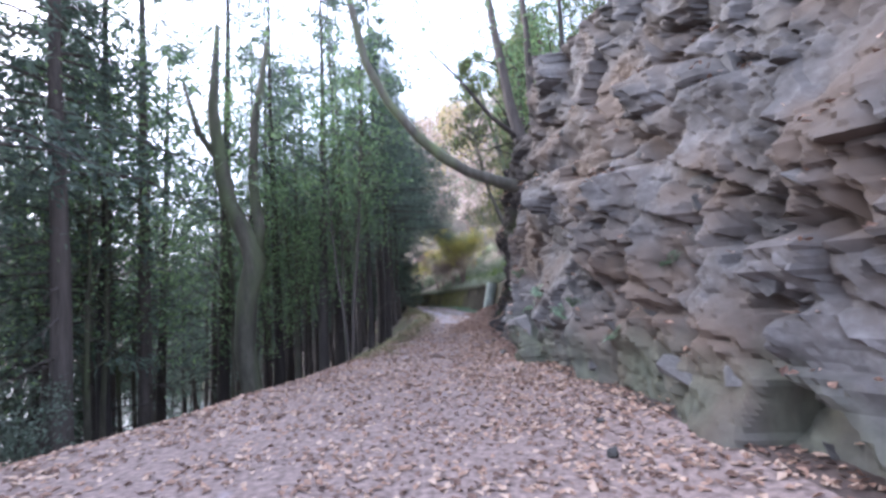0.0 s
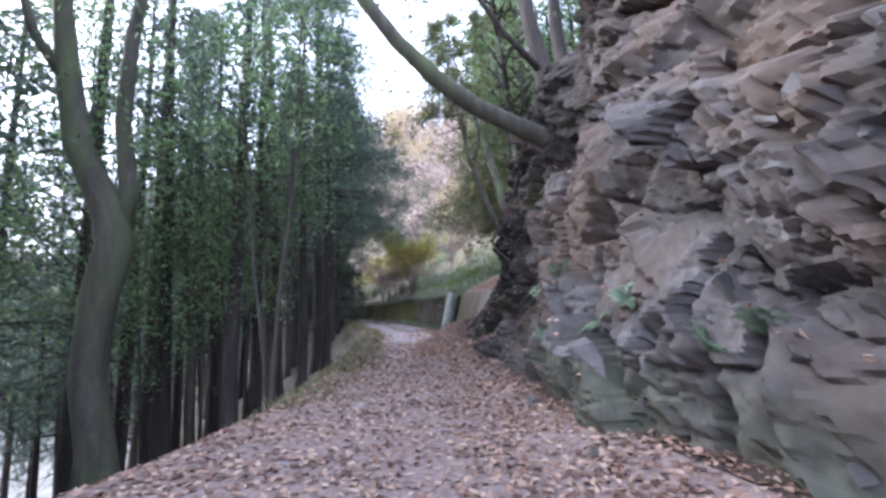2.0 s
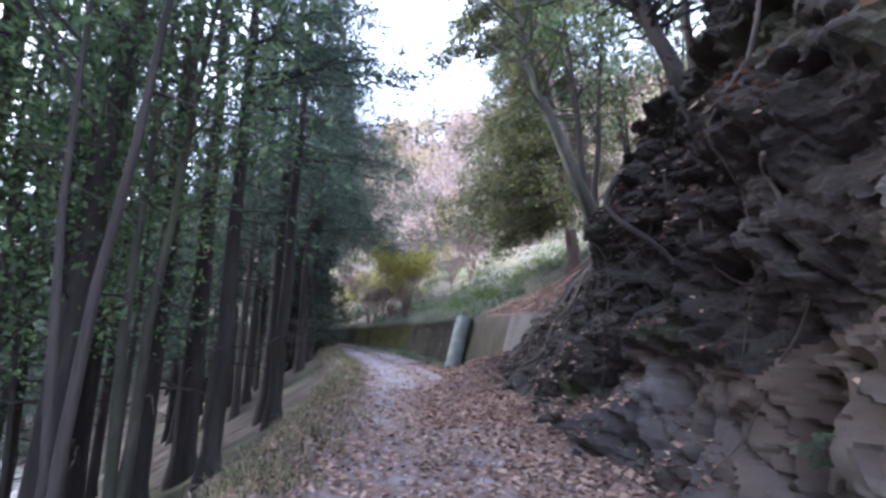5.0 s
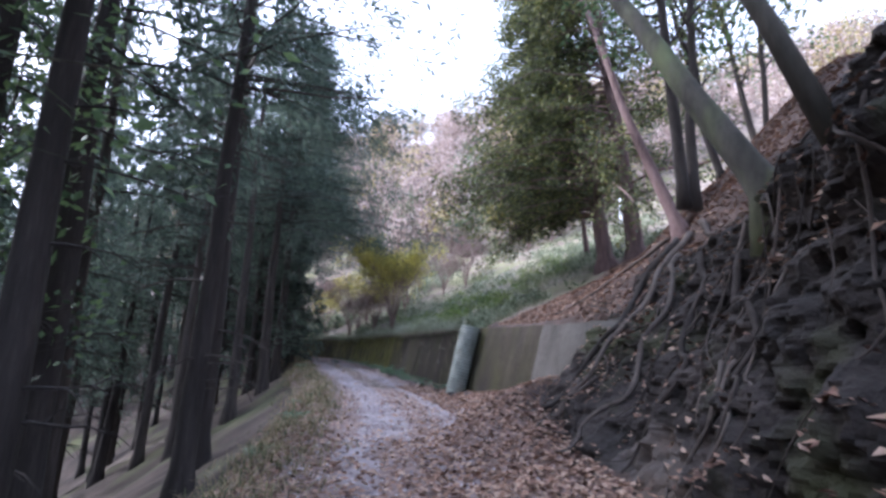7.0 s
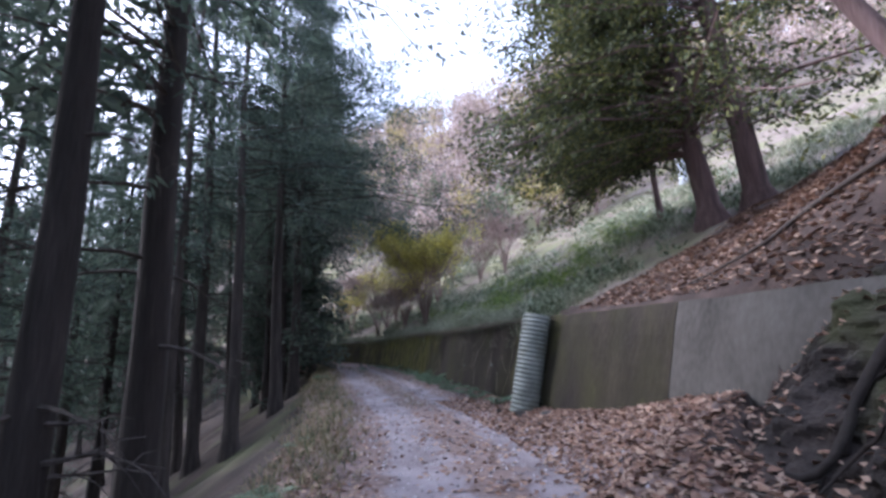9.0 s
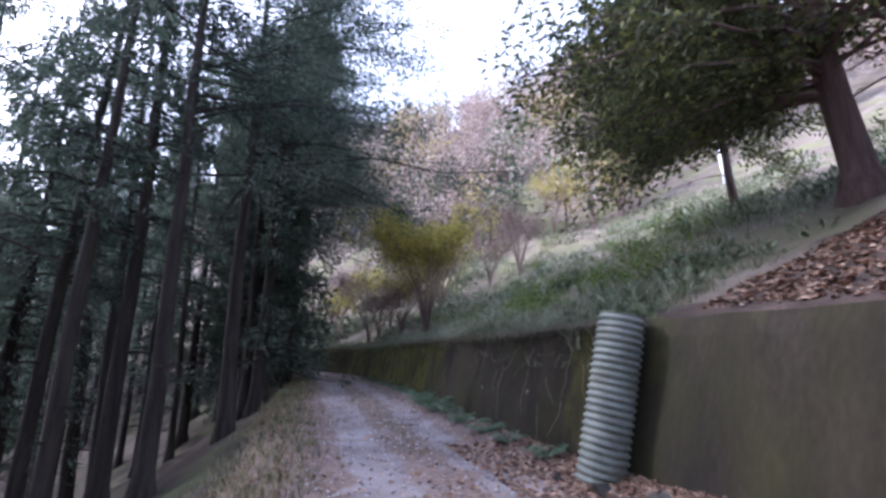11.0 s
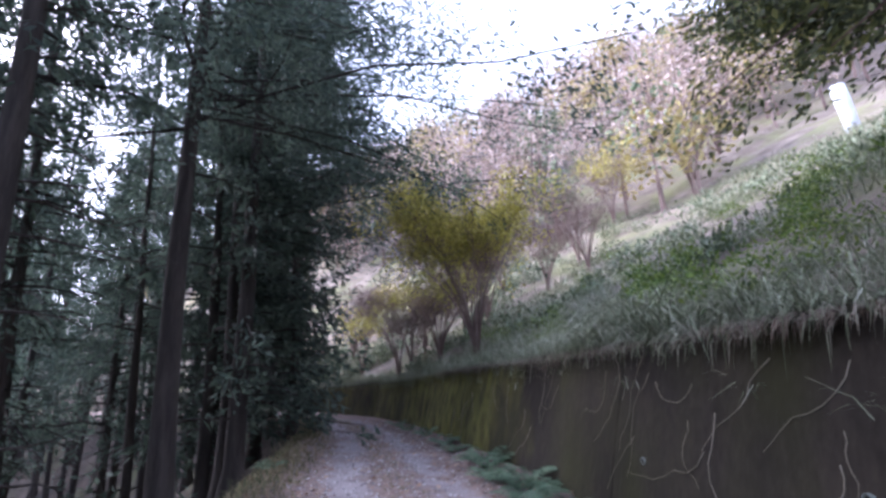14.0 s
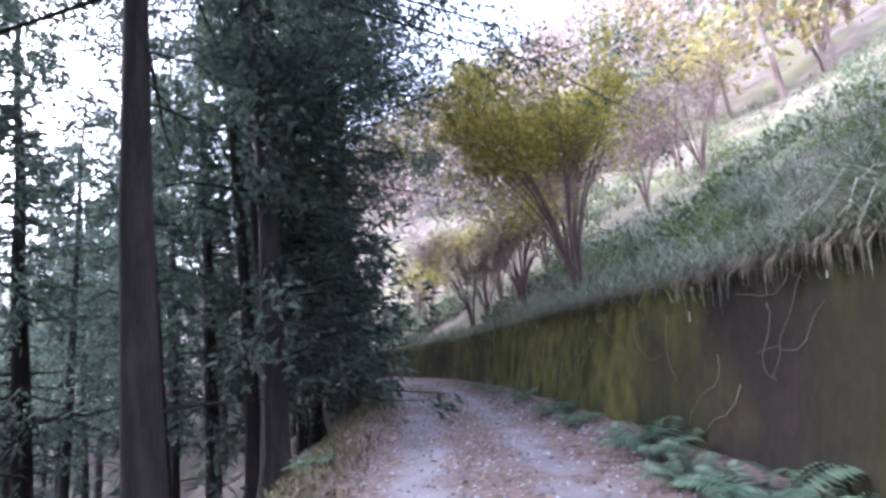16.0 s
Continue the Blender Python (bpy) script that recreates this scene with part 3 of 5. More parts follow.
def conifer_meshes(seed, h, r, crown_from, spread, branches, droop, clumps, mat_bark, mat_leaf, dead=10, lean=(0, 0), leaf=(0.17, 0.05), side=None, per=7, flare=1.5):
    """Meshes of a cedar or cypress: trunk, branches, crown."""
    rng = random.Random(seed)
    pts = trunk_line(rng, h, lean, 0.05)
    rad = [r * (flare if i == 0 else 1.0) * (1 - 0.88 * i / (len(pts) - 1)) for i in range(len(pts))]
    pts.insert(0, pts[0] + Vector((0, 0, -0.5)))
    rad.insert(0, r * flare * 1.15)
    pts.insert(2, pts[1].lerp(pts[2], 0.25))
    rad.insert(2, r * 1.02)
    tv, tf = tube(pts, rad, 10, 0.05, rng)
    line = pts[1:2] + pts[3:]
    wood, crown = Bag(), Bag()
    for b in range(branches + dead):
        isdead = b >= branches
        f = rng.uniform(0.10, crown_from + 0.15) if isdead else crown_from + (1 - crown_from) * (b + rng.random()) / branches
        f = min(f, 0.99)
        p = along(line, f)
        a = rng.uniform(0, 2 * math.pi)
        if side is not None and rng.random() < 0.6:
            a = side + rng.uniform(-0.9, 0.9)
        reach = (spread * (1 - 0.75 * max(0, f - crown_from) / (1 - crown_from)) if not isdead else min(1.3, spread * 0.5)) * rng.uniform(0.5, 1.1)
        d = Vector((math.cos(a), math.sin(a), 0.0))
        bp = []
        rise = rng.uniform(-0.05, 0.25)
        for k in range(5):
            t = k / 4
            bp.append(p + d * reach * t + Vector((0, 0, reach * (rise * t - droop * t * t))) + rnd_dir(rng) * 0.05 * reach * t)
        br = 0.012 + 0.035 * (1 - f) * r / 0.18
        br *= 0.6 if isdead else 1.0
        wv, wf = tube(bp, [br, br * 0.8, br * 0.6, br * 0.4, br * 0.2], 4)
        wood.add(wv, wf)
        if isdead:
            for _ in range(3):
                t = rng.uniform(0.3, 0.95)
                q = along(bp, t)
                e = (d + rnd_dir(rng) * 0.8).normalized() * reach * 0.35
                wv, wf = tube([q, q + e * 0.5, q + e + Vector((0, 0, -0.08))], [br * 0.4, br * 0.3, br * 0.12], 3)
                wood.add(wv, wf)
            continue
        for c in range(clumps):
            t = 0.22 + 0.8 * (c + rng.random()) / clumps
            q = along(bp, min(t, 1.0)) + rnd_dir(rng) * 0.22 * reach * (0.3 + t * 0.7) * rng.random()
            q.z -= 0.12 * rng.random()
            dd = (d + Vector((0, 0, -0.5)) + rnd_dir(rng) * 0.4).normalized()
            spray(crown, rng, q, dd, 0.16 + 0.07 * spread * 0.4, per, leaf[0], leaf[1])
    return (mesh("trunk", tv, tf, mat_bark, smooth=True), mesh("branch_work", wood.v, wood.f, mat_bark), mesh("crown", crown.v, crown.f, mat_leaf))


def plant_tree(name, meshes, m, **tags):
    thing = new(name)
    thing.matrix_basis = m
    for key, me in zip(("trunk", "branch_work", "crown"), meshes):
        ob = part(key, me, thing)
        if key == "branch_work":
            tagged(ob, kind="stuff")
    return tagged(thing, **tags)


def broad_meshes(seed, h, r, stems, crown_from, spread, leaves, mat_bark, mat_leaf, leaf=(0.12, 0.06), lean=(0, 0), fan=0.12, clump=0.35, per=9, leaf_from=0.0):
    """A broadleaf tree or shrub of one or more stems."""
    rng = random.Random(seed)
    trunk, wood, crown = Bag(), Bag(), Bag()
    for s in range(stems):
        a = rng.uniform(0, 2 * math.pi)
        k = fan * rng.uniform(0.4, 1.2) if stems > 1 else 0
        ln = (lean[0] + math.cos(a) * k, lean[1] + math.sin(a) * k)
        hh = h * rng.uniform(0.75, 1.0) if stems > 1 else h
        pts = trunk_line(rng, hh, ln, 0.035 * h / 5, curve=2.0 if stems > 5 else 1.0)
        rr = r * rng.uniform(0.6, 1.0) if stems > 1 else r
        off = Vector((math.cos(a), math.sin(a), 0)) * (r * 1.3 if stems > 1 else 0)
        pts = [p + off for p in pts]
        pts.insert(0, pts[0] + Vector((0, 0, -0.35)))
        v, f = tube(pts, [rr * 1.3] + [rr * (1 - 0.85 * i / (len(pts) - 2)) for i in range(len(pts) - 1)], 8, 0.05, rng)
        trunk.add(v, f)
        line = pts[1:]
        nb = max(3, int(leaves / stems))
        for b in range(nb):
            f0 = crown_from + (1 - crown_from) * (b + rng.random()) / nb
            p = along(line, min(0.98, f0))
            d = rnd_dir(rng)
            d.z = abs(d.z) * 0.9 + 0.15
            d.normalize()
            reach = spread * rng.uniform(0.4, 1.0) * (1.1 - 0.45 * f0)
            q1, q2 = p + d * reach * 0.5 + rnd_dir(rng) * 0.1, p + d * reach + rnd_dir(rng) * 0.15
            br = rr * 0.3 * (1.1 - f0) + 0.005
            wv, wf = tube([p, q1, q2], [br, br * 0.6, br * 0.2], 4)
            wood.add(wv, wf)
            for _ in range(3):
                q = q1.lerp(q2, rng.random())
                e = (d + rnd_dir(rng) * 0.9).normalized() * reach * 0.4
                wv, wf = tube([q, q + e], [br * 0.35, br * 0.1], 3)
                wood.add(wv, wf)
                if f0 >= leaf_from:
                    spray(crown, rng, q + e, d, clump, per, leaf[0], leaf[1])
            if f0 >= leaf_from:
                spray(crown, rng, q2, d, clump, per, leaf[0], leaf[1])
    return (mesh("trunk", trunk.v, trunk.f, mat_bark, smooth=True), mesh("branch_work", wood.v, wood.f, mat_bark), mesh("crown", crown.v, crown.f, mat_leaf))


rng = random.Random(11)
CEDARS = [conifer_meshes(100 + i, 13.0 + 1.5 * (i % 3), 0.15 + 0.022 * (i % 4), 0.26 + 0.05 * (i % 3), 2.4 + 0.25 * (i % 3), 58, 0.30, 12, M_BARK, M_CEDAR, dead=14, leaf=(0.19, 0.06), per=7) for i in range(5)]
SPARSE = [conifer_meshes(130 + i, 13.0 + i, 0.14 + 0.02 * i, 0.30 + 0.05 * i, 2.3, 34, 0.30, 8, M_BARK, M_CEDAR, dead=12, leaf=(0.19, 0.06), per=6) for i in range(3)]
OVERHANG = [conifer_meshes(150 + i, 13.5, 0.15 + 0.02 * i, 0.46, 3.9, 56, 0.20, 16, M_BARK, M_CEDAR, dead=10, leaf=(0.14, 0.042), per=12, side=0.15) for i in range(2)]
REACH = [conifer_meshes(160 + i, 13.5, 0.17, 0.40, 6.9, 64, 0.22, 28, M_BARK, M_CEDAR, dead=8, leaf=(0.10, 0.036), per=32, side=0.05) for i in range(2)]
LOW = [conifer_meshes(170 + i, 12.5, 0.15, 0.14, 3.0, 64, 0.26, 14, M_BARK, M_CEDAR, dead=6, leaf=(0.22, 0.07), per=8, side=0.0) for i in range(2)]
CEDAR_TAG = dict(label="tall dark cedar with a straight trunk and drooping sprays", category="tree", group="cedars below the track")
def x_of(y, d):
    return float(road_left(y)) - d


spots = [(-2.9, 19.9, 1.35), (-6.0, 5.2, 0.9), (-6.8, 8.0, 1.0), (-4.3, 18.6, 0.9)]
tries = 0
for i, (x, y, s) in enumerate([(-2.5, 14.6, 0.8), (-2.3, 17.4, 0.8), (-3.7, 25.5, 1.0), (-3.3, 30.2, 1.05), (-3.2, 33.6, 1.0), (-3.9, 36.6, 1.0)]):
    plant_tree("cedar_tree", OVERHANG[i % 2], pose(x, y, surf(x, y), 0, 0, rng.uniform(-25, 25)) @ Matrix.Diagonal((s, s, s, 1)),
               label="tall cedar with long dark branches reaching over the track", category="tree", group="cedars below the track")
    spots.append((x, y, 0))
for i, (x, y, s, a) in enumerate([(-3.3, 27.9, 1.0, 6), (-4.2, 32.2, 1.0, -8)]):
    plant_tree("cedar_tree", REACH[i % 2], pose(x, y, surf(x, y), 0, 0, a) @ Matrix.Diagonal((s, s, s, 1)),
               label="tall cedar whose long feathery boughs hang out over the track", category="tree", group="cedars below the track")
    spots.append((x, y, 0))
for i, (x, y, s) in enumerate([(-3.9, 31.2, 0.95), (-4.2, 34.0, 1.0), (-4.6, 32.0, 1.0), (-4.9, 34.9, 1.0), (-6.2, 37.6, 1.0), (-6.2, 33.4, 1.05), (-7.6, 39.6, 1.0), (-6.0, 36.0, 1.0), (-8.0, 42.0, 1.1), (-7.4, 37.5, 1.1)]):
    plant_tree("cedar_tree", LOW[i % 2], pose(x, y, surf(x, y), 0, 0, rng.uniform(-30, 30)) @ Matrix.Diagonal((s, s, s, 1)),
               label="dark cedar with foliage hanging low beside the bend", category="tree", group="cedars below the track")
    spots.append((x, y, 0))
# rows farther down the slope, deep and tall partly to block sun from the rock
for _ in range(900):
    x, y = rng.uniform(-19, -7.2), rng.uniform(1.5, 17)
    if all((x - a) ** 2 + (y - b) ** 2 > 3.3 for a, b, _ in spots):
        spots.append((x, y, -rng.uniform(0.95, 1.3)))
near = len(spots)
while len(spots) < near + 104 and tries < 12000:
    tries += 1
    y = rng.uniform(1.5, 56)
    d = rng.uniform(1.5, 11.0 if y < 17 else 17.0)
    if y < 11 and x_of(y, d) > -7.0:
        continue
    x = float(road_left(y)) - d
    gap = 1.25 if d < 7 else 1.9
    if (y > 46 and d < 3) or (23 < y < 29 and d < 2.8):
        continue
    if all((x - a) ** 2 + (y - b) ** 2 > gap ** 2 for a, b, _ in spots) and (x + 4.8) ** 2 + (y - 11.3) ** 2 > 2.5:
        spots.append((x, y, rng.uniform(0.75, 1.15)))
for i, (x, y, s) in enumerate(spots):
    if not s or (y < 18 and i % 3 == 0 and s > 0):
        continue
    s, thin = abs(s), 0.82 if y > 20 else 1.0
    m = pose(x, y, surf(x, y), rng.uniform(-2, 2), rng.uniform(-2, 2), rng.uniform(0, 360)) @ Matrix.Diagonal((s * thin, s * thin, s * rng.uniform(0.9, 1.1), 1))
    plant_tree("cedar_tree", SPARSE[i % 3] if 8 < y < 19 and i % 4 and x > -9 else CEDARS[i % 5], m, **CEDAR_TAG)

# green understorey at the start of the walk
SAPLINGS = [broad_meshes(200 + i, 6.5, 0.05, 2, 0.42, 1.2, 40, M_BARK, M_BROAD, leaf=(0.10, 0.05), clump=0.38, per=9) for i in range(3)]
spots2 = []
tries = 0
while len(spots2) < 7 and tries < 4000:
    tries += 1
    y = rng.uniform(8.5, 17.5)
    x = float(road_left(y)) - rng.uniform(0.7, 5.5)
    if all((x - a) ** 2 + (y - b) ** 2 > 0.8 for a, b in spots2) and not (y < 12.5 and x < -3.0) and not (y < 11.5 and x > -3.0) and x < float(road_left(y)) - (1.6 if y > 14 else 0.7):
        spots2.append((x, y))
for i, (x, y) in enumerate(spots2):
    s = rng.uniform(0.8, 1.3)
    plant_tree("sapling", SAPLINGS[i % 3], pose(x, y, surf(x, y), 0, 0, rng.uniform(0, 360)) @ Matrix.Diagonal((s, s, s, 1)),
               label="slender green broadleaf sapling on the slope below the track", category="tree", group="saplings below the track")


# tall leafy trees among the cedars at the start
TALL = [broad_meshes(240 + i, 12.0, 0.10, 2, 0.34, 2.3, 120, M_BARKOLIVE, M_BROAD, leaf=(0.12, 0.06), clump=0.5, per=9, fan=0.08) for i in range(2)]
for i, (x, y, s) in enumerate([(-4.7, 14.0, 0.8), (-2.9, 13.2, 0.85), (-7.4, 9.6, 0.9), (-6.4, 13.4, 1.05), (-11.5, 9.5, 1.1), (-8.6, 12.2, 1.1)]):
    plant_tree("broadleaf_tree", TALL[i % 2], pose(x, y, surf(x, y), 0, 0, 77 * i) @ Matrix.Diagonal((s, s, s, 1)),
               label="tall green broadleaf tree among the cedars", category="tree", group="broadleaf trees below the track")


# leafy undergrowth on the slope below the track
UNDER = [broad_meshes(230 + i, 2.4 + 0.9 * i, 0.03, 5, 0.15, 1.0, 70, M_BARK, M_UNDER, leaf=(0.11, 0.05), clump=0.32, per=9, fan=0.3) for i in range(3)]
for i in range(7):
    y = rng.uniform(3.0, 8.5)
    x = float(road_left(y)) - rng.uniform(3.4, 9)
    s = rng.uniform(0.55, 0.9)
    plant_tree("undergrowth", UNDER[i % 3], pose(x, y, surf(x, y), 0, 0, rng.uniform(0, 360)) @ Matrix.Diagonal((s, s, s, 1)),
               label="dull green leafy bush on the slope below the track", category="bush", group="undergrowth below the track")


# the crooked grey tree at the edge
def crooked_tree():
    base = (-4.98, 11.3, surf(-4.98, 11.3))
    thing = empty("crooked_tree", *base, label="crooked grey-barked tree forking above head height", category="tree")
    v, f = tube([(0.35, 0, -0.5), (0.28, 0, 0.0), (0.12, 0, 1.0), (-0.12, 0, 2.4), (-0.04, 0, 3.6), (0.18, 0, 4.5), (0.02, 0, 5.1), (-0.5, 0.05, 6.1), (-0.75, 0.1, 7.4), (-0.9, 0.1, 8.6), (-0.8, 0.2, 11)],
                [0.36, 0.31, 0.27, 0.25, 0.26, 0.28, 0.23, 0.2, 0.18, 0.14, 0.06], 12, 0.05, random.Random(4))
    part("trunk", mesh("trunk", v, f, M_BARKOLIVE, smooth=True), thing)
    v, f = tube([(0.15, 0.05, 4.5), (0.25, 0.15, 5.4), (0.05, 0.25, 6.6), (0.1, 0.3, 8.2), (0.5, 0.3, 10.5)], [0.2, 0.15, 0.13, 0.11, 0.05], 10, 0.05, random.Random(5))
    part("limb", mesh("limb", v, f, M_BARKOLIVE, smooth=True), thing)
    v, f = tube([(-0.74, 0.1, 7.2), (-1.15, -0.1, 7.9), (-1.5, -0.2, 9.2)], [0.11, 0.08, 0.04], 8)
    part("limb", mesh("limb", v, f, M_BARKOLIVE, smooth=True), thing)
    r = random.Random(6)
    bag = Bag()
    for _ in range(380):
        p = Vector((r.gauss(-0.2, 2.2), r.gauss(0.3, 1.6), r.uniform(6.2, 11.5)))
        spray(bag, r, p, rnd_dir(r), 0.4, 9, 0.13, 0.06)
    part("crown", mesh("crown", bag.v, bag.f, M_BROAD), thing)


crooked_tree()


# tree on the cliff top with the long bare limb
def cliff_tree():
    b = Vector((2.0, 9.75, 3.2))
    thing = empty("leaning_tree", *b, label="tree on the rock edge with a long bare limb overhead", category="tree")
    r = random.Random(21)

    def limb(name, pts, rad, sides=10):
        v, f = tube([Vector(p) - b for p in pts], rad, sides, 0.06, r)
        part(name, mesh(name, v, f, M_BARKGREY if name == "bare_limb" else M_BARK, smooth=True), thing)
    limb("bare_limb", [(2.1, 9.6, 3.2), (1.75, 9.4, 3.42), (1.2, 9.25, 3.55), (0.6, 9.1, 3.75), (0.1, 9.0, 4.05), (-0.4, 8.95, 4.5), (-0.95, 8.9, 5.2), (-1.4, 8.85, 6.1), (-1.6, 8.8, 7.1), (-2.0, 8.8, 9.0)],
         [0.2, 0.15, 0.125, 0.115, 0.11, 0.1, 0.09, 0.085, 0.075, 0.04])
    limb("trunk", [(2.3, 9.9, 2.6), (2.1, 9.85, 3.4), (1.95, 9.8, 4.2), (1.7, 9.9, 5.4), (1.5, 10.0, 7.0), (1.2, 10.2, 10)], [0.30, 0.24, 0.17, 0.12, 0.1, 0.05])
    limb("trunk", [(2.3, 9.9, 3.2), (2.3, 10.0, 4.3), (2.25, 10.2, 5.6), (2.3, 10.4, 7.4), (2.2, 10.6, 10)], [0.22, 0.13, 0.1, 0.085, 0.05])
    limb("trunk", [(2.4, 9.7, 3.4), (2.7, 9.8, 4.4), (3.0, 10.0, 5.8), (3.1, 10.2, 8.5)], [0.2, 0.11, 0.08, 0.04])
    limb("limb", [(1.85, 9.8, 4.6), (1.2, 9.6, 5.1), (0.5, 9.5, 6.0), (-0.1, 9.4, 6.6)], [0.06, 0.045, 0.03, 0.015], 6)
    bag = Bag()
    for _ in range(560):
        p = Vector((r.uniform(-3.2, 3.0), r.gauss(1.6, 1.6), r.uniform(2.4, 7.5)))
        if p.x < -0.5 and p.z < 3.0:
            continue
        spray(bag, r, p, rnd_dir(r), 0.45, 8, 0.12, 0.06)
    part("crown", mesh("crown", bag.v, bag.f, M_BROAD), thing)


cliff_tree()


# leafy trees crowding the top of the bank
BANKTREES = [broad_meshes(260 + i, 7.0, 0.08, 2, 0.25, 1.6, 70, M_BARK, M_CYPRESS if i else M_BROAD, leaf=(0.13, 0.065), clump=0.42, per=9) for i in range(2)]
# the last three stand out of view, added to shade the rock face
for i, (x, y, z) in enumerate([(3.6, 13.2, 4.0), (4.6, 11.4, 4.6), (3.4, 16.0, 3.2), (5.4, 14.4, 5.0), (3.4, 11.6, 3.9), (5.6, 17.6, 4.2), (7.5, 18.5, 5.0), (6.5, 12.5, 5.5), (4.3, 7.4, 5.9), (4.6, 9.5, 5.2), (5.2, 5.2, 6.4)]):
    s = 0.85 + 0.06 * (i % 4)
    plant_tree("bank_tree", BANKTREES[i % 2], pose(x, y, z, 0, 0, 70 * i) @ Matrix.Diagonal((s, s, s, 1)),
               label="leafy young tree on top of the bank, a few added for shade", category="tree", group="young trees on the bank")


# hinoki pair and neighbours on the bank
def bank_conifer(name, x, y, h, r, lean, seed, label, spread=2.6, crown_from=0.22, branches=70, side=2.6, clumps=11, z=None, flare=1.7, bark=None):
    ms = conifer_meshes(seed, h, r, crown_from, spread, branches, 0.30, clumps, bark or M_BARKRED, M_CYPRESS, dead=8, lean=lean, leaf=(0.11, 0.052), side=side, per=22, flare=flare)
    return plant_tree(name, ms, pose(x, y, surf(x, y) if z is None else z), label=label, category="tree", group="cypresses on the bank")


bank_conifer("cypress_tree", 6.15, 22.3, 11.5, 0.21, (-0.10, 0.02), 301, "reddish-barked cypress standing on the leafy bank", 4.8, 0.12, 130, 2.6, 26)
bank_conifer("cypress_tree", 6.6, 21.6, 12.0, 0.22, (-0.13, 0.0), 302, "reddish-barked cypress leaning over the leafy bank", 4.2, 0.16, 110, 2.4, 20)
bank_conifer("cypress_tree", 4.4, 17.3, 10.0, 0.095, (-0.1, 0.30), 303, "leaning cypress with roots gripping the bank edge", 1.6, 0.55, 30)
bank_conifer("cypress_tree", 2.75, 14.3, 9.0, 0.125, (-0.12, 0.48), 304, "thick trunk leaning along the dark bank", 1.8, 0.5, 30, z=on_bank(2.75, 14.3) - 0.05, flare=1.3, bark=M_BARKGREY)
bank_conifer("cypress_tree", 7.9, 26.4, 7.0, 0.10, (-0.08, 0.0), 305, "small dark tree with a thin bent trunk on the slope", 3.9, 0.22, 110, 3.0, 28)


# ---------------------------------------------------------------- shrubs on the hill
def shrub(x, y, h, seed, yellow, label, spread=1.1, stems=14, leaves=150, per=7):
    ms = broad_meshes(seed, h, 0.014 + 0.005 * h, stems, 0.55, spread, leaves, M_TWIG, M_YELLOW if yellow else M_TWIG, leaf=(0.085, 0.05) if yellow else (0.16, 0.012), fan=0.62, clump=0.26, per=per, leaf_from=0.64 if yellow else 0.0)
    return plant_tree("shrub", ms, pose(x, y, surf(x, y)), label=label, category="shrub", group="shrubs on the slope")


shrub(1.25, 31.6, 3.7, 401, True, "many-stemmed shrub with yellow leaves above the wall", 1.15, 20, 420, 13)
shrub(0.6, 34.4, 2.3, 402, False, "bare reddish shrub on the wall top", 0.9)
shrub(-0.2, 35.8, 2.0, 403, False, "bare reddish shrub on the wall top", 0.8)
shrub(6.0, 37.1, 2.8, 404, False, "bare branching shrub on the grassy slope", 1.2)
shrub(4.4, 36.0, 2.2, 405, False, "bare branching shrub on the grassy slope", 1.0)
shrub(12.3, 39.0, 3.6, 406, False, "bare branching shrub on the grassy slope", 1.5)
shrub(9.0, 40.0, 3.6, 407, True, "tall shrub with a few yellow leaves", 1.4, 12, 110, 5)
shrub(15.5, 41.0, 5.0, 408, True, "tall shrub with yellow leaves on the hillside", 1.8, 12, 130, 5)
rb = random.Random(91)
for k in range(13):
    y = rb.uniform(33.0, 44)
    shrub(float(bank_base(y)) + 0.7 + rb.random() ** 1.5 * 6, y, rb.uniform(1.8, 3.0), 420 + k, k % 5 == 0, "low reddish leafless shrub in the thicket by the bend", 0.9, 10, 100, 6)
shrub(-2.0, 38.5, 2.2, 409, True, "small yellow-green shrub by the bend", 0.8, 9, 90)


# ---------------------------------------------------------------- roots and thin stems on the dark bank
def bank_skin(y, k):
    """A point lying on the bank: k from 0 at the track to 1 well up the slope."""
    h = float(cliff_h(y))
    run = h / (h + 2.2)
    if k < run:
        x, _, z = cliff_face(y, h * k / run)
        return Vector((x - 0.03, y, z))
    x0, _, _ = cliff_face(y, h)
    x = x0 + (k - run) / (1 - run) * 2.6
    return Vector((x, y, max(h + 0.02, surf(x, y) + 0.03)))


def root(y0, k0, y1, k1, r0, seed, sag=0.0):
    r = random.Random(seed)
    n = 16
    pts = []
    for i in range(n):
        t = i / (n - 1)
        y = y0 + (y1 - y0) * t + 0.16 * math.sin(6 * t + seed) * min(1, 2 * t) + 0.05 * math.sin(15 * t + 2 * seed)
        k = k0 + (k1 - k0) * t + 0.04 * math.sin(7 * t + 2 * seed)
        p = bank_skin(min(16.6, y), min(0.98, max(0.02, k)))
        p.x -= sag * math.sin(math.pi * t)
        pts.append(p)
    for _ in range(1):
        pts = [pts[0]] + [(pts[i - 1] + pts[i] * 2 + pts[i + 1]) / 4 for i in range(1, n - 1)] + [pts[-1]]
    b = pts[0].copy()
    v, f = tube([p - b for p in pts], [r0 * (1 - 0.8 * i / (n - 1)) for i in range(n)], 7, 0.12, r)
    ob = new("tree_root", mesh("tree_root", v, f, M_ROOT, smooth=True))
    ob.matrix_basis = pose(*b)
    return tagged(ob, "bare twisted tree root clinging to the dark bank", "root", "roots on the bank")


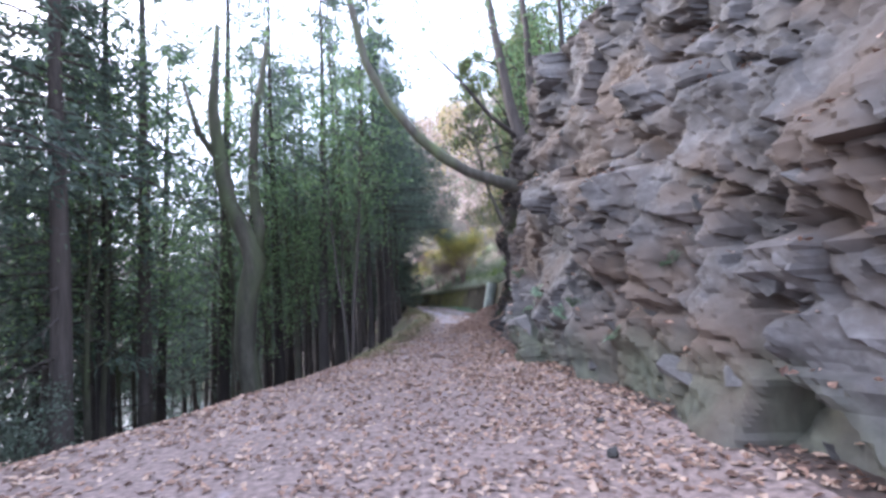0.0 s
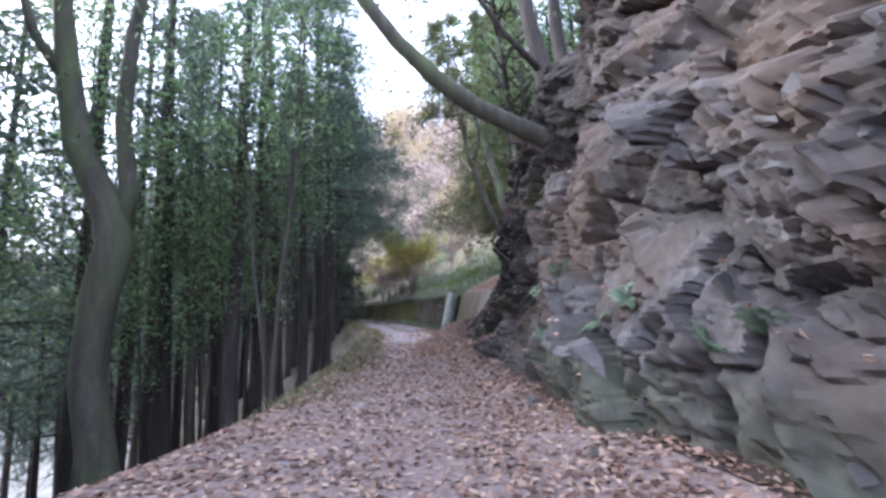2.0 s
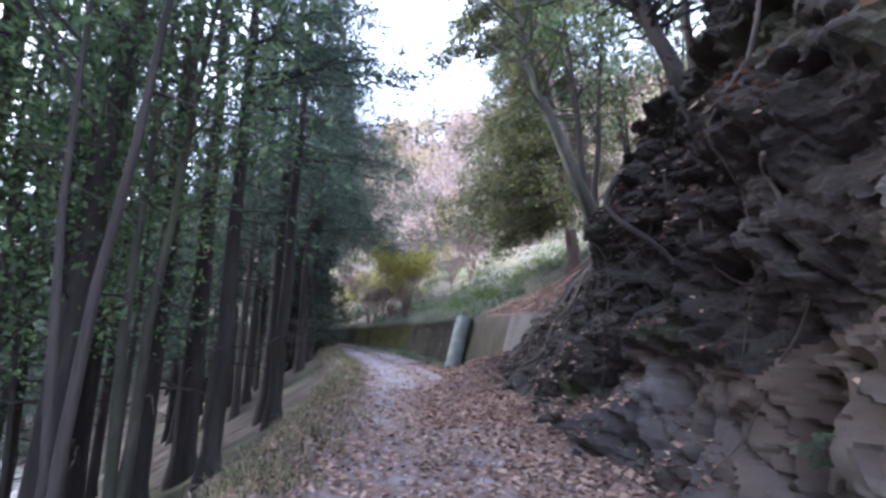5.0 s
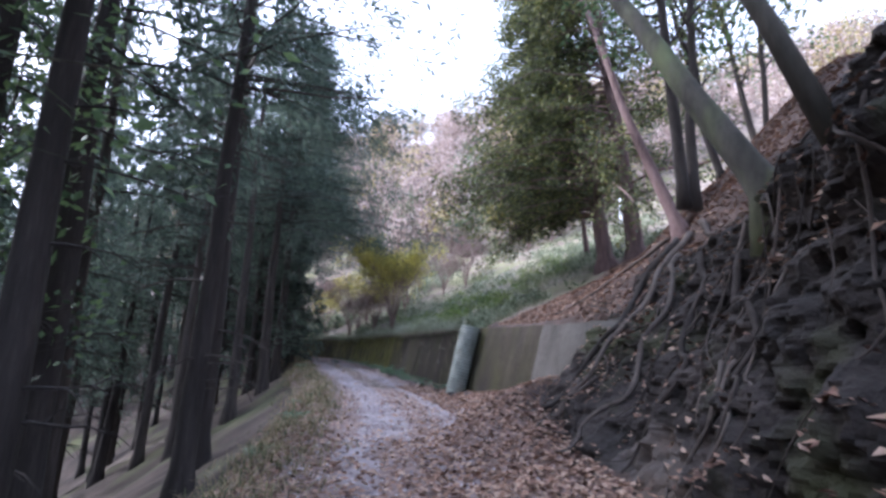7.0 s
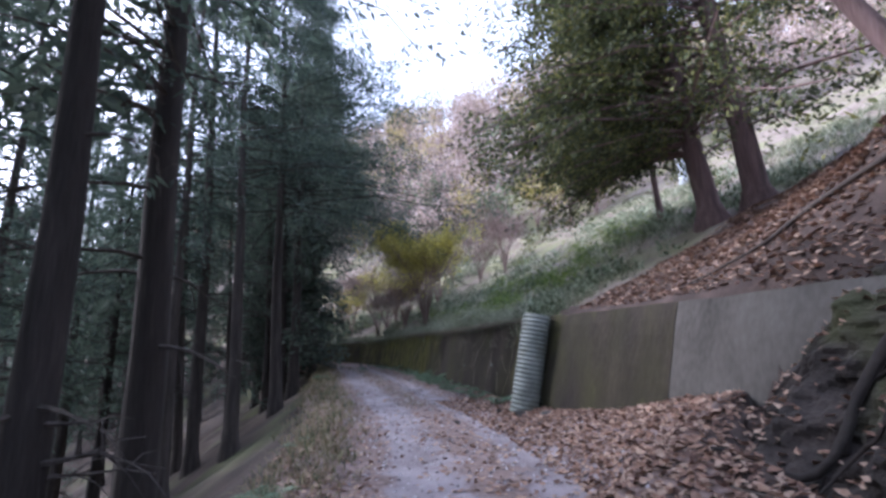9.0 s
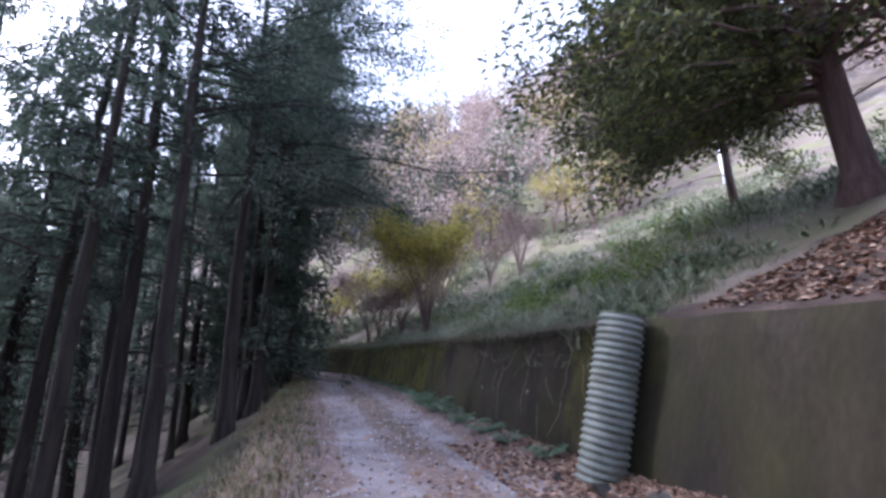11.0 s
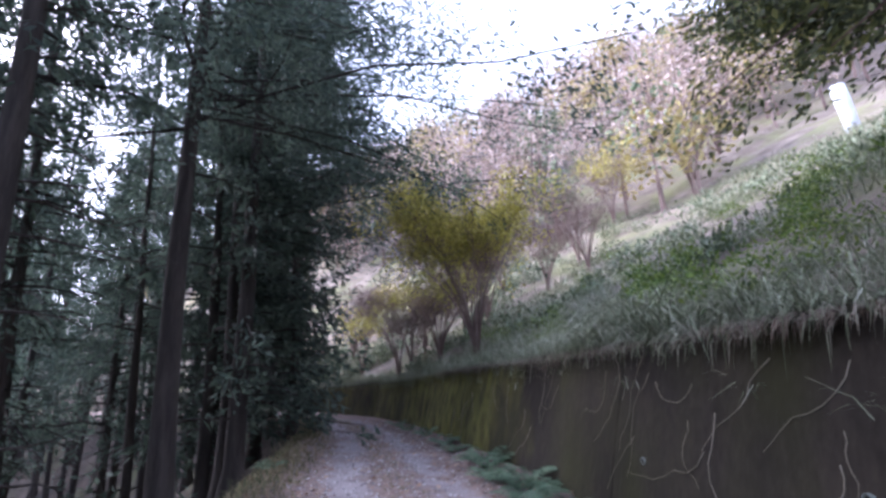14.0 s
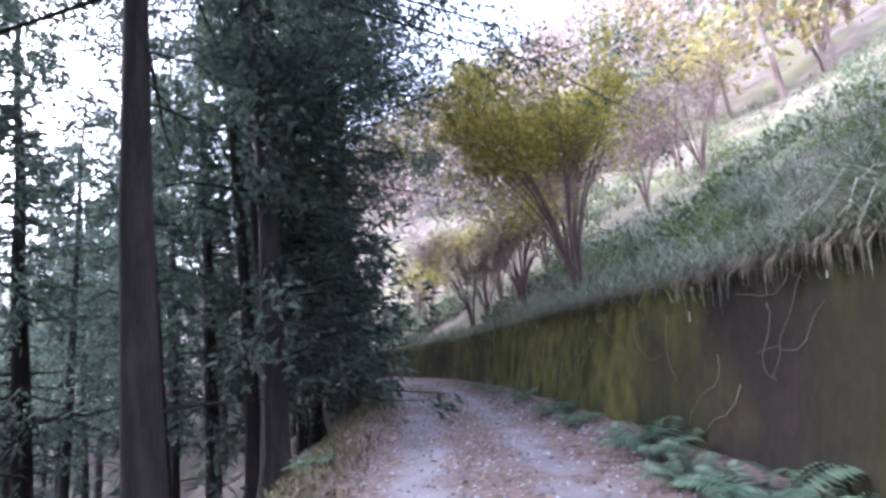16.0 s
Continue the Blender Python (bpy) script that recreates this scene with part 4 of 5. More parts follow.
def long_root(spots, r0, seed, lift=0.02):
    """A thick root lying on the bank through the x, y spots given."""
    r = random.Random(seed)
    path = [Vector((x, y, 0)) for x, y in spots]
    n = 8 * (len(path) - 1) + 1
    pts = []
    for i in range(n):
        p = along(path, i / (n - 1))
        x, y = p.x + 0.04 * math.sin(i * 1.1 + seed) + r.uniform(-0.035, 0.035), p.y + 0.08 * math.sin(i * 0.6 + 2 * seed) + r.uniform(-0.035, 0.035)
        pts.append(Vector((x - lift, y, on_bank(x, y) + lift)))
    for _ in range(2):
        pts = [pts[0]] + [(pts[i - 1] + pts[i] * 2 + pts[i + 1]) / 4 for i in range(1, n - 1)] + [pts[-1]]
    b = pts[0].copy()
    v, f = tube([p - b for p in pts], [r0 * (1 - 0.72 * i / (n - 1)) * r.uniform(0.85, 1.15) for i in range(n)], 8, 0.1, r)
    ob = new("tree_root", mesh("tree_root", v, f, M_ROOT, smooth=True))
    ob.matrix_basis = pose(*b)
    return tagged(ob, "long gnarled tree root running down the soil bank", "root", "roots on the bank")


rr = random.Random(77)
long_root([(4.25, 17.15), (3.5, 16.85), (2.75, 16.6), (2.1, 16.75), (1.6, 16.9)], 0.055, 1)
long_root([(4.2, 17.0), (3.35, 16.45), (2.6, 16.1), (1.95, 16.2), (1.45, 16.1)], 0.045, 2)
long_root([(3.6, 16.4), (3.0, 15.9), (2.3, 15.5), (1.8, 15.6), (1.4, 15.5)], 0.042, 3)
long_root([(3.3, 15.6), (2.6, 15.1), (2.1, 14.7), (1.75, 14.9)], 0.04, 4)
long_root([(2.9, 14.9), (2.4, 14.3), (1.95, 13.8), (1.7, 13.9)], 0.036, 5)
long_root([(4.4, 16.9), (4.0, 15.9), (3.5, 15.2), (2.9, 14.6)], 0.05, 6)
long_root([(4.3, 17.4), (3.9, 17.9), (3.5, 18.5), (3.1, 19.2)], 0.035, 7)
for k in range(30):                   # finer roots branching off down the bank
    x, y = rr.uniform(2.0, 3.4), rr.uniform(13.6, 16.6)
    long_root([(x, y), (x - 0.4, y + rr.uniform(-0.25, 0.15)), (x - 0.75, y + rr.uniform(-0.3, 0.3))], rr.uniform(0.008, 0.024), 40 + k, 0.012)
root(13.2, 0.70, 11.4, 0.30, 0.06, 6, 0.12)
root(12.4, 0.85, 11.0, 0.45, 0.06, 7, 0.1)
root(11.6, 0.95, 10.2, 0.55, 0.05, 8, 0.1)
for i in range(24):
    y = rr.uniform(10.2, 16.0)
    root(y, rr.uniform(0.4, 0.72), y + rr.uniform(-1.1, 0.9), rr.uniform(0.05, 0.35), rr.uniform(0.007, 0.018), 20 + i, 0.0)


def stem(name, pts, r0, mat, label, group):
    b = Vector(pts[0])
    v, f = tube([Vector(p) - b for p in pts], [r0 * (1 - 0.7 * i / (len(pts) - 1)) for i in range(len(pts))], 7, 0.06, rr)
    thing = empty(name, *b, label=label, category="tree", group=group)
    part("trunk", mesh("trunk", v, f, mat, smooth=True), thing)
    bag, wood = Bag(), Bag()
    for _ in range(44):
        p = along([Vector(q) - b for q in pts], rr.uniform(0.4, 1.0))
        d = rnd_dir(rr)
        d.z = abs(d.z)
        e = p + d * rr.uniform(0.5, 1.3)
        wv, wf = tube([p, p.lerp(e, 0.5) + rnd_dir(rr) * 0.06, e], [r0 * 0.3, r0 * 0.2, r0 * 0.06], 4)
        wood.add(wv, wf)
        spray(bag, rr, e, d, 0.3, 10, 0.1, 0.05)
    part("branch_work", mesh("branch_work", wood.v, wood.f, mat), thing)
    part("crown", mesh("crown", bag.v, bag.f, M_CYPRESS), thing)


stem("thin_tree", [(2.1, 13.3, 2.4), (1.85, 13.4, 3.2), (1.45, 13.6, 4.4), (1.2, 13.8, 5.8), (0.9, 14, 8)], 0.07, M_BARKGREY, "thin pale tree leaning from the bank edge", "thin trees on the bank")
stem("thin_tree", [(2.75, 12.4, 3.5), (2.6, 12.5, 4.3), (2.2, 12.8, 5.6), (1.9, 13.0, 8.5)], 0.12, M_BARK, "dark slim tree on top of the bank", "thin trees on the bank")
stem("thin_tree", [(2.8, 12.6, 3.6), (2.75, 12.7, 4.4), (2.55, 12.9, 5.6), (2.5, 13.0, 8.0)], 0.09, M_BARK, "dark slim tree on top of the bank", "thin trees on the bank")


# ---------------------------------------------------------------- loose stones of the rock face
rs = random.Random(5)
STONES = [slab(rs, 0.16, 0.20, 0.09) for _ in range(8)] + [slab(rs, 0.10, 0.13, 0.08) for _ in range(6)]
for i in range(90):
    y = rs.uniform(0.5, 9.3)
    h = rs.uniform(0.02, min(4.0, float(cliff_h(y)) * 0.95)) * rs.random() ** 0.3
    x, _, _ = cliff_face(y, h)
    s = rs.uniform(0.3, 0.95) * (1.35 if rs.random() < 0.15 else 1)
    part("rock", STONES[i % 14], cliff, at=pose(x + 0.07 * s, y, h, 38 + rs.uniform(-25, 25), rs.uniform(-25, 25), rs.uniform(-30, 30)) @ Matrix.Diagonal((s, s * 1.15, s, 1)))

# ---------------------------------------------------------------- white guard tube on the slope
def guard_tube(x, y, h, r):
    z = surf(x, y)
    thing = empty("tree_guard", x, y, z, label="white plastic tree guard tube standing on the slope", category="tree guard")
    v, f = tube([(0, 0, -0.1), (0.0, 0, h * 0.3), (-0.05, 0, h * 0.65), (-0.1, 0, h)], [r, r * 0.96, r * 1.02, r * 0.97], 14, 0.03, rs)
    part("sleeve", mesh("sleeve", v, f, M_WHITE, smooth=True), thing)
    v, f = tube([(r * 1.1, 0, -0.2), (r * 1.05, 0, h * 0.8)], [0.03, 0.03], 6)
    part("stake", mesh("stake", v, f, M_BARKGREY), thing)


guard_tube(14.2, 33.6, 1.7, 0.21)


# ---------------------------------------------------------------- fallen leaves
def leaf_quad(vs, fs, x, y, z, size, r, tilt=0.5):
    a = r.uniform(0, 2 * math.pi)
    n = Vector((r.gauss(0, tilt), r.gauss(0, tilt), 1)).normalized()
    d = Vector((math.cos(a), math.sin(a), 0))
    d = (d - n * d.dot(n)).normalized()
    w = n.cross(d) * size * r.uniform(0.28, 0.42)
    p = Vector((x, y, z + 0.006 + size * 0.12 * r.random()))
    c = n * size * r.uniform(-0.18, 0.22)
    k = len(vs)
    vs.extend((p - d * size * 0.5, p + w * 0.9 - d * 0.1 * size + c, p + d * size * 0.5 + c * 0.4, p - w * 0.9 - d * 0.1 * size + c, p))
    fs.extend(((k, k + 1, k + 4), (k + 1, k + 2, k + 4), (k + 2, k + 3, k + 4), (k + 3, k, k + 4)))


def ground_hit(x, y):
    return on_bank(x, y) if 9 < y < 18.5 and x > 0.6 else surf(x, y)


rl = random.Random(31)
lv, lf = [], []
for _ in range(78000):
    y = rl.uniform(1.2, 22) if rl.random() < 0.8 else rl.uniform(20, 36)
    L, R = float(road_left(y)), float(bank_base(y))
    f = rl.uniform(-0.22, 1.12)
    x = L + (R - L) * f
    dens = float(np.interp(y, [0, 14, 17.5, 20, 36], [0.9, 0.9, 0.6, 0.35, 0.30]))
    edge = float(np.interp(f, [-0.2, 0.02, 0.12, 0.25, 0.38, 0.50, 0.62, 0.74, 0.86, 1.0], [0.45, 0.8, 0.9, 0.5, 0.55, 0.75, 0.5, 0.8, 1.3, 1.4]))
    if y > 17.5:
        edge = float(np.interp(f, [-0.2, 0.02, 0.15, 0.28, 0.40, 0.52, 0.64, 0.78, 0.9, 1.0], [0.4, 0.7, 0.5, 0.12, 0.3, 0.6, 0.15, 0.5, 1.4, 1.2]))
    clump = 0.5 + 0.9 * (noise.noise((x * 1.7, y * 1.7, 0)) + 0.3)
    if rl.random() > dens * edge * clump:
        continue
    if x > R + 0.42 and y < 15.5:
        continue
    leaf_quad(lv, lf, x, y, ground_hit(x, y), rl.uniform(0.04, 0.092), rl, 0.28)
for _ in range(52000):              # drifts on the toe and the bank behind the wall
    y = rl.uniform(13.8, 23.5)
    R = float(bank_base(y))
    x = R + rl.uniform(-1.1, 7.0)
    o = x - R
    if y > 17.6 and 0.05 < o < 0.62:
        continue
    if y > 21.4 and o > 0.4:
        continue
    if y < 17.5 and 0.2 < o < 2.6 + 0.5 * noise.noise((y, o, 3)) and rl.random() > (0.26 if y < 16 else 0.6) + 0.6 * noise.noise((x * 1.4, y * 1.4, 8)):
        continue
    leaf_quad(lv, lf, x, y, ground_hit(x, y), rl.uniform(0.045, 0.09), rl, 0.4)
for _ in range(1500):              # on the dark bank
    p = bank_skin(rl.uniform(11.2, 14.6), 0.35 + 0.63 * rl.random())
    leaf_quad(lv, lf, p.x + 0.03, p.y, p.z, rl.uniform(0.05, 0.10), rl, 0.5)
for _ in range(1600):              # caught on ledges of the rock
    y = rl.uniform(1, 13)
    h = rl.uniform(0.05, 4.0)
    x, _, _ = cliff_face(y, h)
    xu, _, _ = cliff_face(y, h + 0.08)
    if xu - x > 0.075:
        for _ in range(3):
            leaf_quad(lv, lf, x + rl.uniform(0.0, 0.1), y + rl.uniform(-0.12, 0.12), h + 0.02, rl.uniform(0.05, 0.09), rl)
tagged(new("fallen_leaves", mesh("fallen_leaves", lv, lf, M_LITTER)), "scattered dry brown and pinkish fallen leaves on the track", "fallen leaves", kind="stuff")

# small gravel on the worn wheel tracks
pv, pf = [], []
for _ in range(9000):
    y = rl.uniform(9, 36)
    L, R = float(road_left(y)), float(bank_base(y))
    f = rl.uniform(0.08, 0.92)
    if rl.random() > float(np.interp(y, [9, 17, 20], [0.2, 0.6, 1])):
        continue
    x = L + (R - L) * f
    z, s = surf(x, y), rl.uniform(0.008, 0.028)
    k = len(pv)
    j = [rl.uniform(0.6, 1.2) * s for _ in range(5)]
    pv.extend(((x - j[0], y, z), (x, y - j[1], z), (x + j[2], y, z), (x, y + j[3], z), (x + s * 0.2, y, z + j[4] * 0.8)))
    pf.extend(((k, k + 1, k + 4), (k + 1, k + 2, k + 4), (k + 2, k + 3, k + 4), (k + 3, k, k + 4)))
M_PEBBLE = surface("pebble", [(0.17, 0.15, 0.16), (0.32, 0.29, 0.31), (0.52, 0.48, 0.5)], 20, 0.8, 0.0, 60, island=0.8)
tagged(new("gravel", mesh("gravel", pv, pf, M_PEBBLE)), "loose pale grey gravel on the wheel tracks", "gravel", kind="stuff")


# ---------------------------------------------------------------- grass, ferns
def blade(vs, fs, p, d, length, width, bend, r):
    """An arching blade of three pieces."""
    side = d.cross(Vector((0, 0, 1)))
    side = side.normalized() * width if side.length > 1e-3 else Vector((width, 0, 0))
    k = len(vs)
    for i, t in enumerate((0.0, 0.4, 0.75)):
        q = p + d * length * t * bend * (0.4 + t) + Vector((0, 0, length * (t - bend * t * t * 0.9)))
        vs.extend((q - side * (1 - t * 0.6), q + side * (1 - t * 0.6)))
    vs.append(p + d * length * bend * 1.4 + Vector((0, 0, length * (1 - bend * 0.9) - 0.12 * length * bend)))
    fs.extend(((k, k + 1, k + 3, k + 2), (k + 2, k + 3, k + 5, k + 4), (k + 4, k + 5, k + 6)))


def hanging(vs, fs, p, d, length, width, r):
    """A blade that arches over an edge and hangs."""
    side = d.cross(Vector((0, 0, 1))).normalized() * width
    out, k = r.uniform(0.10, 0.26), len(vs)
    for t, rise in ((0.0, 0.0), (0.35, 0.07), (0.7, -0.12)):
        q = p + d * out * t * 1.4 + Vector((0, 0, rise * length * 1.5))
        vs.extend((q - side * (1 - t * 0.5), q + side * (1 - t * 0.5)))
    vs.append(p + d * out * 1.15 + Vector((0, 0, -length * 0.75)))
    fs.extend(((k, k + 1, k + 3, k + 2), (k + 2, k + 3, k + 5, k + 4), (k + 4, k + 5, k + 6)))


rg = random.Random(41)
hv, hf = [], []
for _ in range(2900):              # tufts on the slope above the wall
    y = rg.uniform(21.8, 44)
    o = 0.45 + rg.random() ** 1.7 * 15
    b = float(wall_base(y))
    x = b + o
    if y < 23.5 and o < 6 and rg.random() < 0.5:
        continue
    if noise.noise((x * 0.35, y * 0.35, 9)) < -0.12 and o > 1:
        continue
    z = surf(x, y)
    n = 30 if o < 2.5 else 18
    size = rg.uniform(0.22, 0.55)
    for _ in range(n):
        a = rg.uniform(0, 2 * math.pi)
        d = Vector((math.cos(a), math.sin(a), 0))
        blade(hv, hf, Vector((x + rg.gauss(0, 0.14), y + rg.gauss(0, 0.14), z - 0.03)), d, size * rg.uniform(0.6, 1.2), 0.0045 + 0.0006 * o, rg.uniform(0.35, 0.95), rg)
for _ in range(7000):              # long grass hanging over the wall's edge
    y = rg.uniform(22.1, 40)
    b, H = float(wall_base(y)), float(wall_h(y))
    if rg.random() > 0.55 + 0.9 * noise.noise((y * 0.9, 3, 0)):
        continue
    x = b + BATTER * H + rg.uniform(0.02, 0.45)
    d = Vector((-1, rg.uniform(-0.5, 0.5), 0)).normalized()
    hanging(hv, hf, Vector((x, y, H - 0.02 + rg.uniform(0, 0.12))), d, rg.uniform(0.14, 0.55) * (0.5 + 0.8 * abs(noise.noise((y * 1.6, 1, 0)))), 0.005, rg)
tagged(new("slope_grass", mesh("slope_grass", hv, hf, M_GRASS)), "pale green arching grass tufts above the wall", "grass", kind="stuff")

ev, ef = [], []
for _ in range(1900):               # short growth along the outer edge of the track
    y = rg.uniform(9.5, 38)
    x = float(road_left(y)) + rg.gauss(-0.05, 0.28)
    z = surf(x, y)
    for _ in range(9):
        a = rg.uniform(0, 2 * math.pi)
        blade(ev, ef, Vector((x + rg.gauss(0, 0.08), y + rg.gauss(0, 0.08), z - 0.02)), Vector((math.cos(a), math.sin(a), 0)), rg.uniform(0.07, 0.24), 0.006, rg.uniform(0.3, 0.9), rg)
for _ in range(420):               # thin growth between the wheel tracks
    y = rg.uniform(22.5, 37)
    L, R = float(road_left(y)), float(bank_base(y))
    x = L + (R - L) * rg.gauss(0.52, 0.05)
    z = surf(x, y)
    for _ in range(6):
        a = rg.uniform(0, 2 * math.pi)
        blade(ev, ef, Vector((x + rg.gauss(0, 0.07), y + rg.gauss(0, 0.07), z - 0.01)), Vector((math.cos(a), math.sin(a), 0)), rg.uniform(0.04, 0.10), 0.004, rg.uniform(0.4, 0.9), rg)
M_EDGE = surface("verge_growth", [(0.05, 0.06, 0.025), (0.13, 0.14, 0.06), (0.24, 0.22, 0.11), (0.30, 0.22, 0.15)], 1.2, 0.8, 0.0, 20, island=0.8, translucent=0.1)
tagged(new("verge_grass", mesh("verge_grass", ev, ef, M_EDGE)), "short dull green growth along the track edge", "grass", kind="stuff")


def fern_mesh(seed, fronds, length):
    r = random.Random(seed)
    vs, fs = [], []
    for i in range(fronds):
        a = 2 * math.pi * i / fronds + r.uniform(-0.4, 0.4)
        d = Vector((math.cos(a), math.sin(a), 0))
        s = d.cross(Vector((0, 0, 1)))
        ln = length * r.uniform(0.7, 1.1)
        rise = r.uniform(0.8, 1.5)
        for j in range(1, 18):
            t = j / 17
            p = d * ln * t * 0.9 + Vector((0, 0, ln * rise * (0.95 * t - 0.72 * t * t)))
            w = ln * 0.22 * math.sin(math.pi * min(1, t * 0.85 + 0.15)) + 0.006
            for sg in (-1, 1):
                k = len(vs)
                e = s * sg * w + d * w * 0.45 + Vector((0, 0, -0.25 * w))
                m = p + e * 0.5 + Vector((0, 0, 0.06 * w))
                vs.extend((p, m + d * 0.011, p + e, m - d * 0.011))
                fs.append((k, k + 1, k + 2, k + 3))
    return mesh("fronds", vs, fs, M_FERN)


FERNS = [fern_mesh(500 + i, 13 + i, 0.44) for i in range(4)]


def fern(x, y, z, s, i, label, group, rx=0, ry=0):
    ob = new("fern", FERNS[i % 4])
    ob.matrix_basis = pose(x, y, z, rx, ry, 67 * i) @ Matrix.Diagonal((s, s, s, 1))
    return tagged(ob, label, "fern", group)


for i, (y, o, s) in enumerate([(22.6, 0.25, 0.8), (23.4, 0.3, 0.7), (24.1, 0.25, 0.9), (24.9, 0.35, 0.7), (25.7, 0.28, 0.9), (26.3, 0.4, 1.1), (26.8, 0.3, 1.25), (27.3, 0.45, 0.9), (27.9, 0.3, 1.2), (28.3, 0.2, 0.9),
                               (29.3, 0.3, 0.8), (30.0, 0.25, 0.9), (31.2, 0.25, 0.9), (32.4, 0.3, 0.8), (33.4, 0.25, 0.8), (25.2, 0.15, 0.6), (26.6, 0.12, 0.7)]):
    x = float(wall_base(y)) - o
    fern(x, y, surf(x, y) - 0.02, s, i, "green fern clump at the foot of the wall", "ferns by the wall")
for i, (y, h, s) in enumerate([(8.0, 0.95, 0.6), (7.4, 1.2, 0.5), (6.6, 0.85, 0.7), (6.2, 1.0, 0.55), (8.6, 1.5, 0.5), (5.2, 0.7, 0.5), (9.4, 1.3, 0.55), (9.0, 0.7, 0.6), (7.0, 0.55, 0.45), (10.2, 0.6, 0.5), (4.4, 1.5, 0.4)]):
    x, _, _ = cliff_face(y, h)
    fern(x - 0.01, y, h, s, i, "small green fern growing from the rock", "ferns on the rock", 0, -35)
for i, (x, y, s) in enumerate([(-1.2, 18.3, 0.6), (-1.35, 16.6, 0.5), (-1.3, 20.4, 0.55), (-2.2, 28.6, 0.7)]):
    fern(x, y, surf(x, y), s, i, "low green plant at the outer edge of the track", "plants by the verge")


# leafy ground cover on the slope and withered grass on the wall's lip
cover, rc = Bag(), random.Random(43)
for _ in range(1500):
    y = rc.uniform(22.0, 43)
    o = 0.5 + rc.random() ** 1.4 * 11
    x = float(wall_base(y)) + o
    if noise.noise((x * 0.33, y * 0.33, 21)) < 0.02:
        continue
    spray(cover, rc, Vector((x, y, surf(x, y) + 0.06)), Vector((0, 0, 1)), 0.22 + 0.02 * o, 26, 0.16, 0.06, 0.6)
M_COVER = surface("ground_cover", [(0.085, 0.115, 0.065), (0.17, 0.215, 0.13), (0.30, 0.345, 0.24)], 0.8, 0.6, 0.0, 12, island=0.7, translucent=0.2)
tagged(new("ground_cover", mesh("ground_cover", cover.v, cover.f, M_COVER)), "grey-green leafy ground cover on the slope", "ground cover", kind="stuff")
dv, df = [], []
for _ in range(5600):
    y = rc.uniform(22.3, 31.5)
    if rc.random() > 0.5 + 0.9 * noise.noise((y * 1.1, 7, 0)):
        continue
    b, H = float(wall_base(y)), float(wall_h(y))
    d = Vector((-1, rc.uniform(-0.6, 0.6), 0)).normalized()
    hanging(dv, df, Vector((b + BATTER * H + rc.uniform(-0.02, 0.2), y, H - 0.01 + rc.uniform(0, 0.06))), d, rc.uniform(0.08, 0.36) * (0.4 + abs(noise.noise((y * 1.9, 4, 0)))), 0.005, rc)
M_DEAD = surface("withered_grass", [(0.09, 0.065, 0.05), (0.19, 0.145, 0.11), (0.32, 0.27, 0.22)], 1.2, 0.9, 0.0, 20, island=0.8)
tagged(new("withered_grass", mesh("withered_grass", dv, df, M_DEAD)), "withered brown grass hanging over the wall", "grass", kind="stuff")


# arching tussocks along the wall's lip
def tussock_mesh(seed):
    r = random.Random(seed)
    vs, fs = [], []
    for _ in range(300):
        a = r.uniform(0, 2 * math.pi)
        d = Vector((math.cos(a), math.sin(a), 0))
        blade(vs, fs, Vector((r.gauss(0, 0.07), r.gauss(0, 0.07), -0.03)), d, r.uniform(0.35, 0.75), 0.0042, r.uniform(0.45, 1.15), r)
    return mesh("tussock", vs, fs, M_GRASS)


TUSSOCKS = [tussock_mesh(700 + i) for i in range(3)]
for i, (y, o, s) in enumerate([(22.5, 0.5, 0.7), (23.2, 0.55, 0.8), (24.0, 0.5, 0.75), (24.6, 0.75, 1.2), (25.3, 0.6, 1.5), (25.9, 0.75, 1.6), (26.5, 0.6, 1.3), (27.2, 0.6, 0.9), (27.9, 0.5, 0.8), (28.7, 0.55, 0.85),
                               (29.6, 0.5, 0.7), (26.2, 1.4, 0.9), (24.9, 1.5, 0.8), (27.6, 1.5, 0.9), (23.6, 1.3, 0.8), (28.9, 1.7, 0.8), (30.6, 0.6, 0.7), (31.8, 0.5, 0.6)]):
    x = float(wall_base(y)) + o
    ob = new("grass_tussock", TUSSOCKS[i % 3])
    ob.matrix_basis = pose(x, y, max(surf(x, y), float(wall_h(y)) if o < 0.7 else -9) + 0.01, 0, 0, 50 * i) @ Matrix.Diagonal((s, s, s, 1))
    tagged(ob, "arching pale green grass tussock on the wall's lip", "grass", "tussocks above the wall")


# low leafy bushes on the slope
def bush(x, y, s, seed, label):
    r = random.Random(seed)
    bag = Bag()
    for _ in range(70):
        p = Vector((r.gauss(0, 0.45), r.gauss(0, 0.4), abs(r.gauss(0.2, 0.22))))
        spray(bag, r, p, rnd_dir(r), 0.2, 14, 0.09, 0.035)
    ob = new("bush", mesh("bush", bag.v, bag.f, M_BUSH))
    ob.matrix_basis = pose(x, y, surf(x, y)) @ Matrix.Diagonal((s, s, s, 1))
    return tagged(ob, label, "bush", "bushes on the slope")


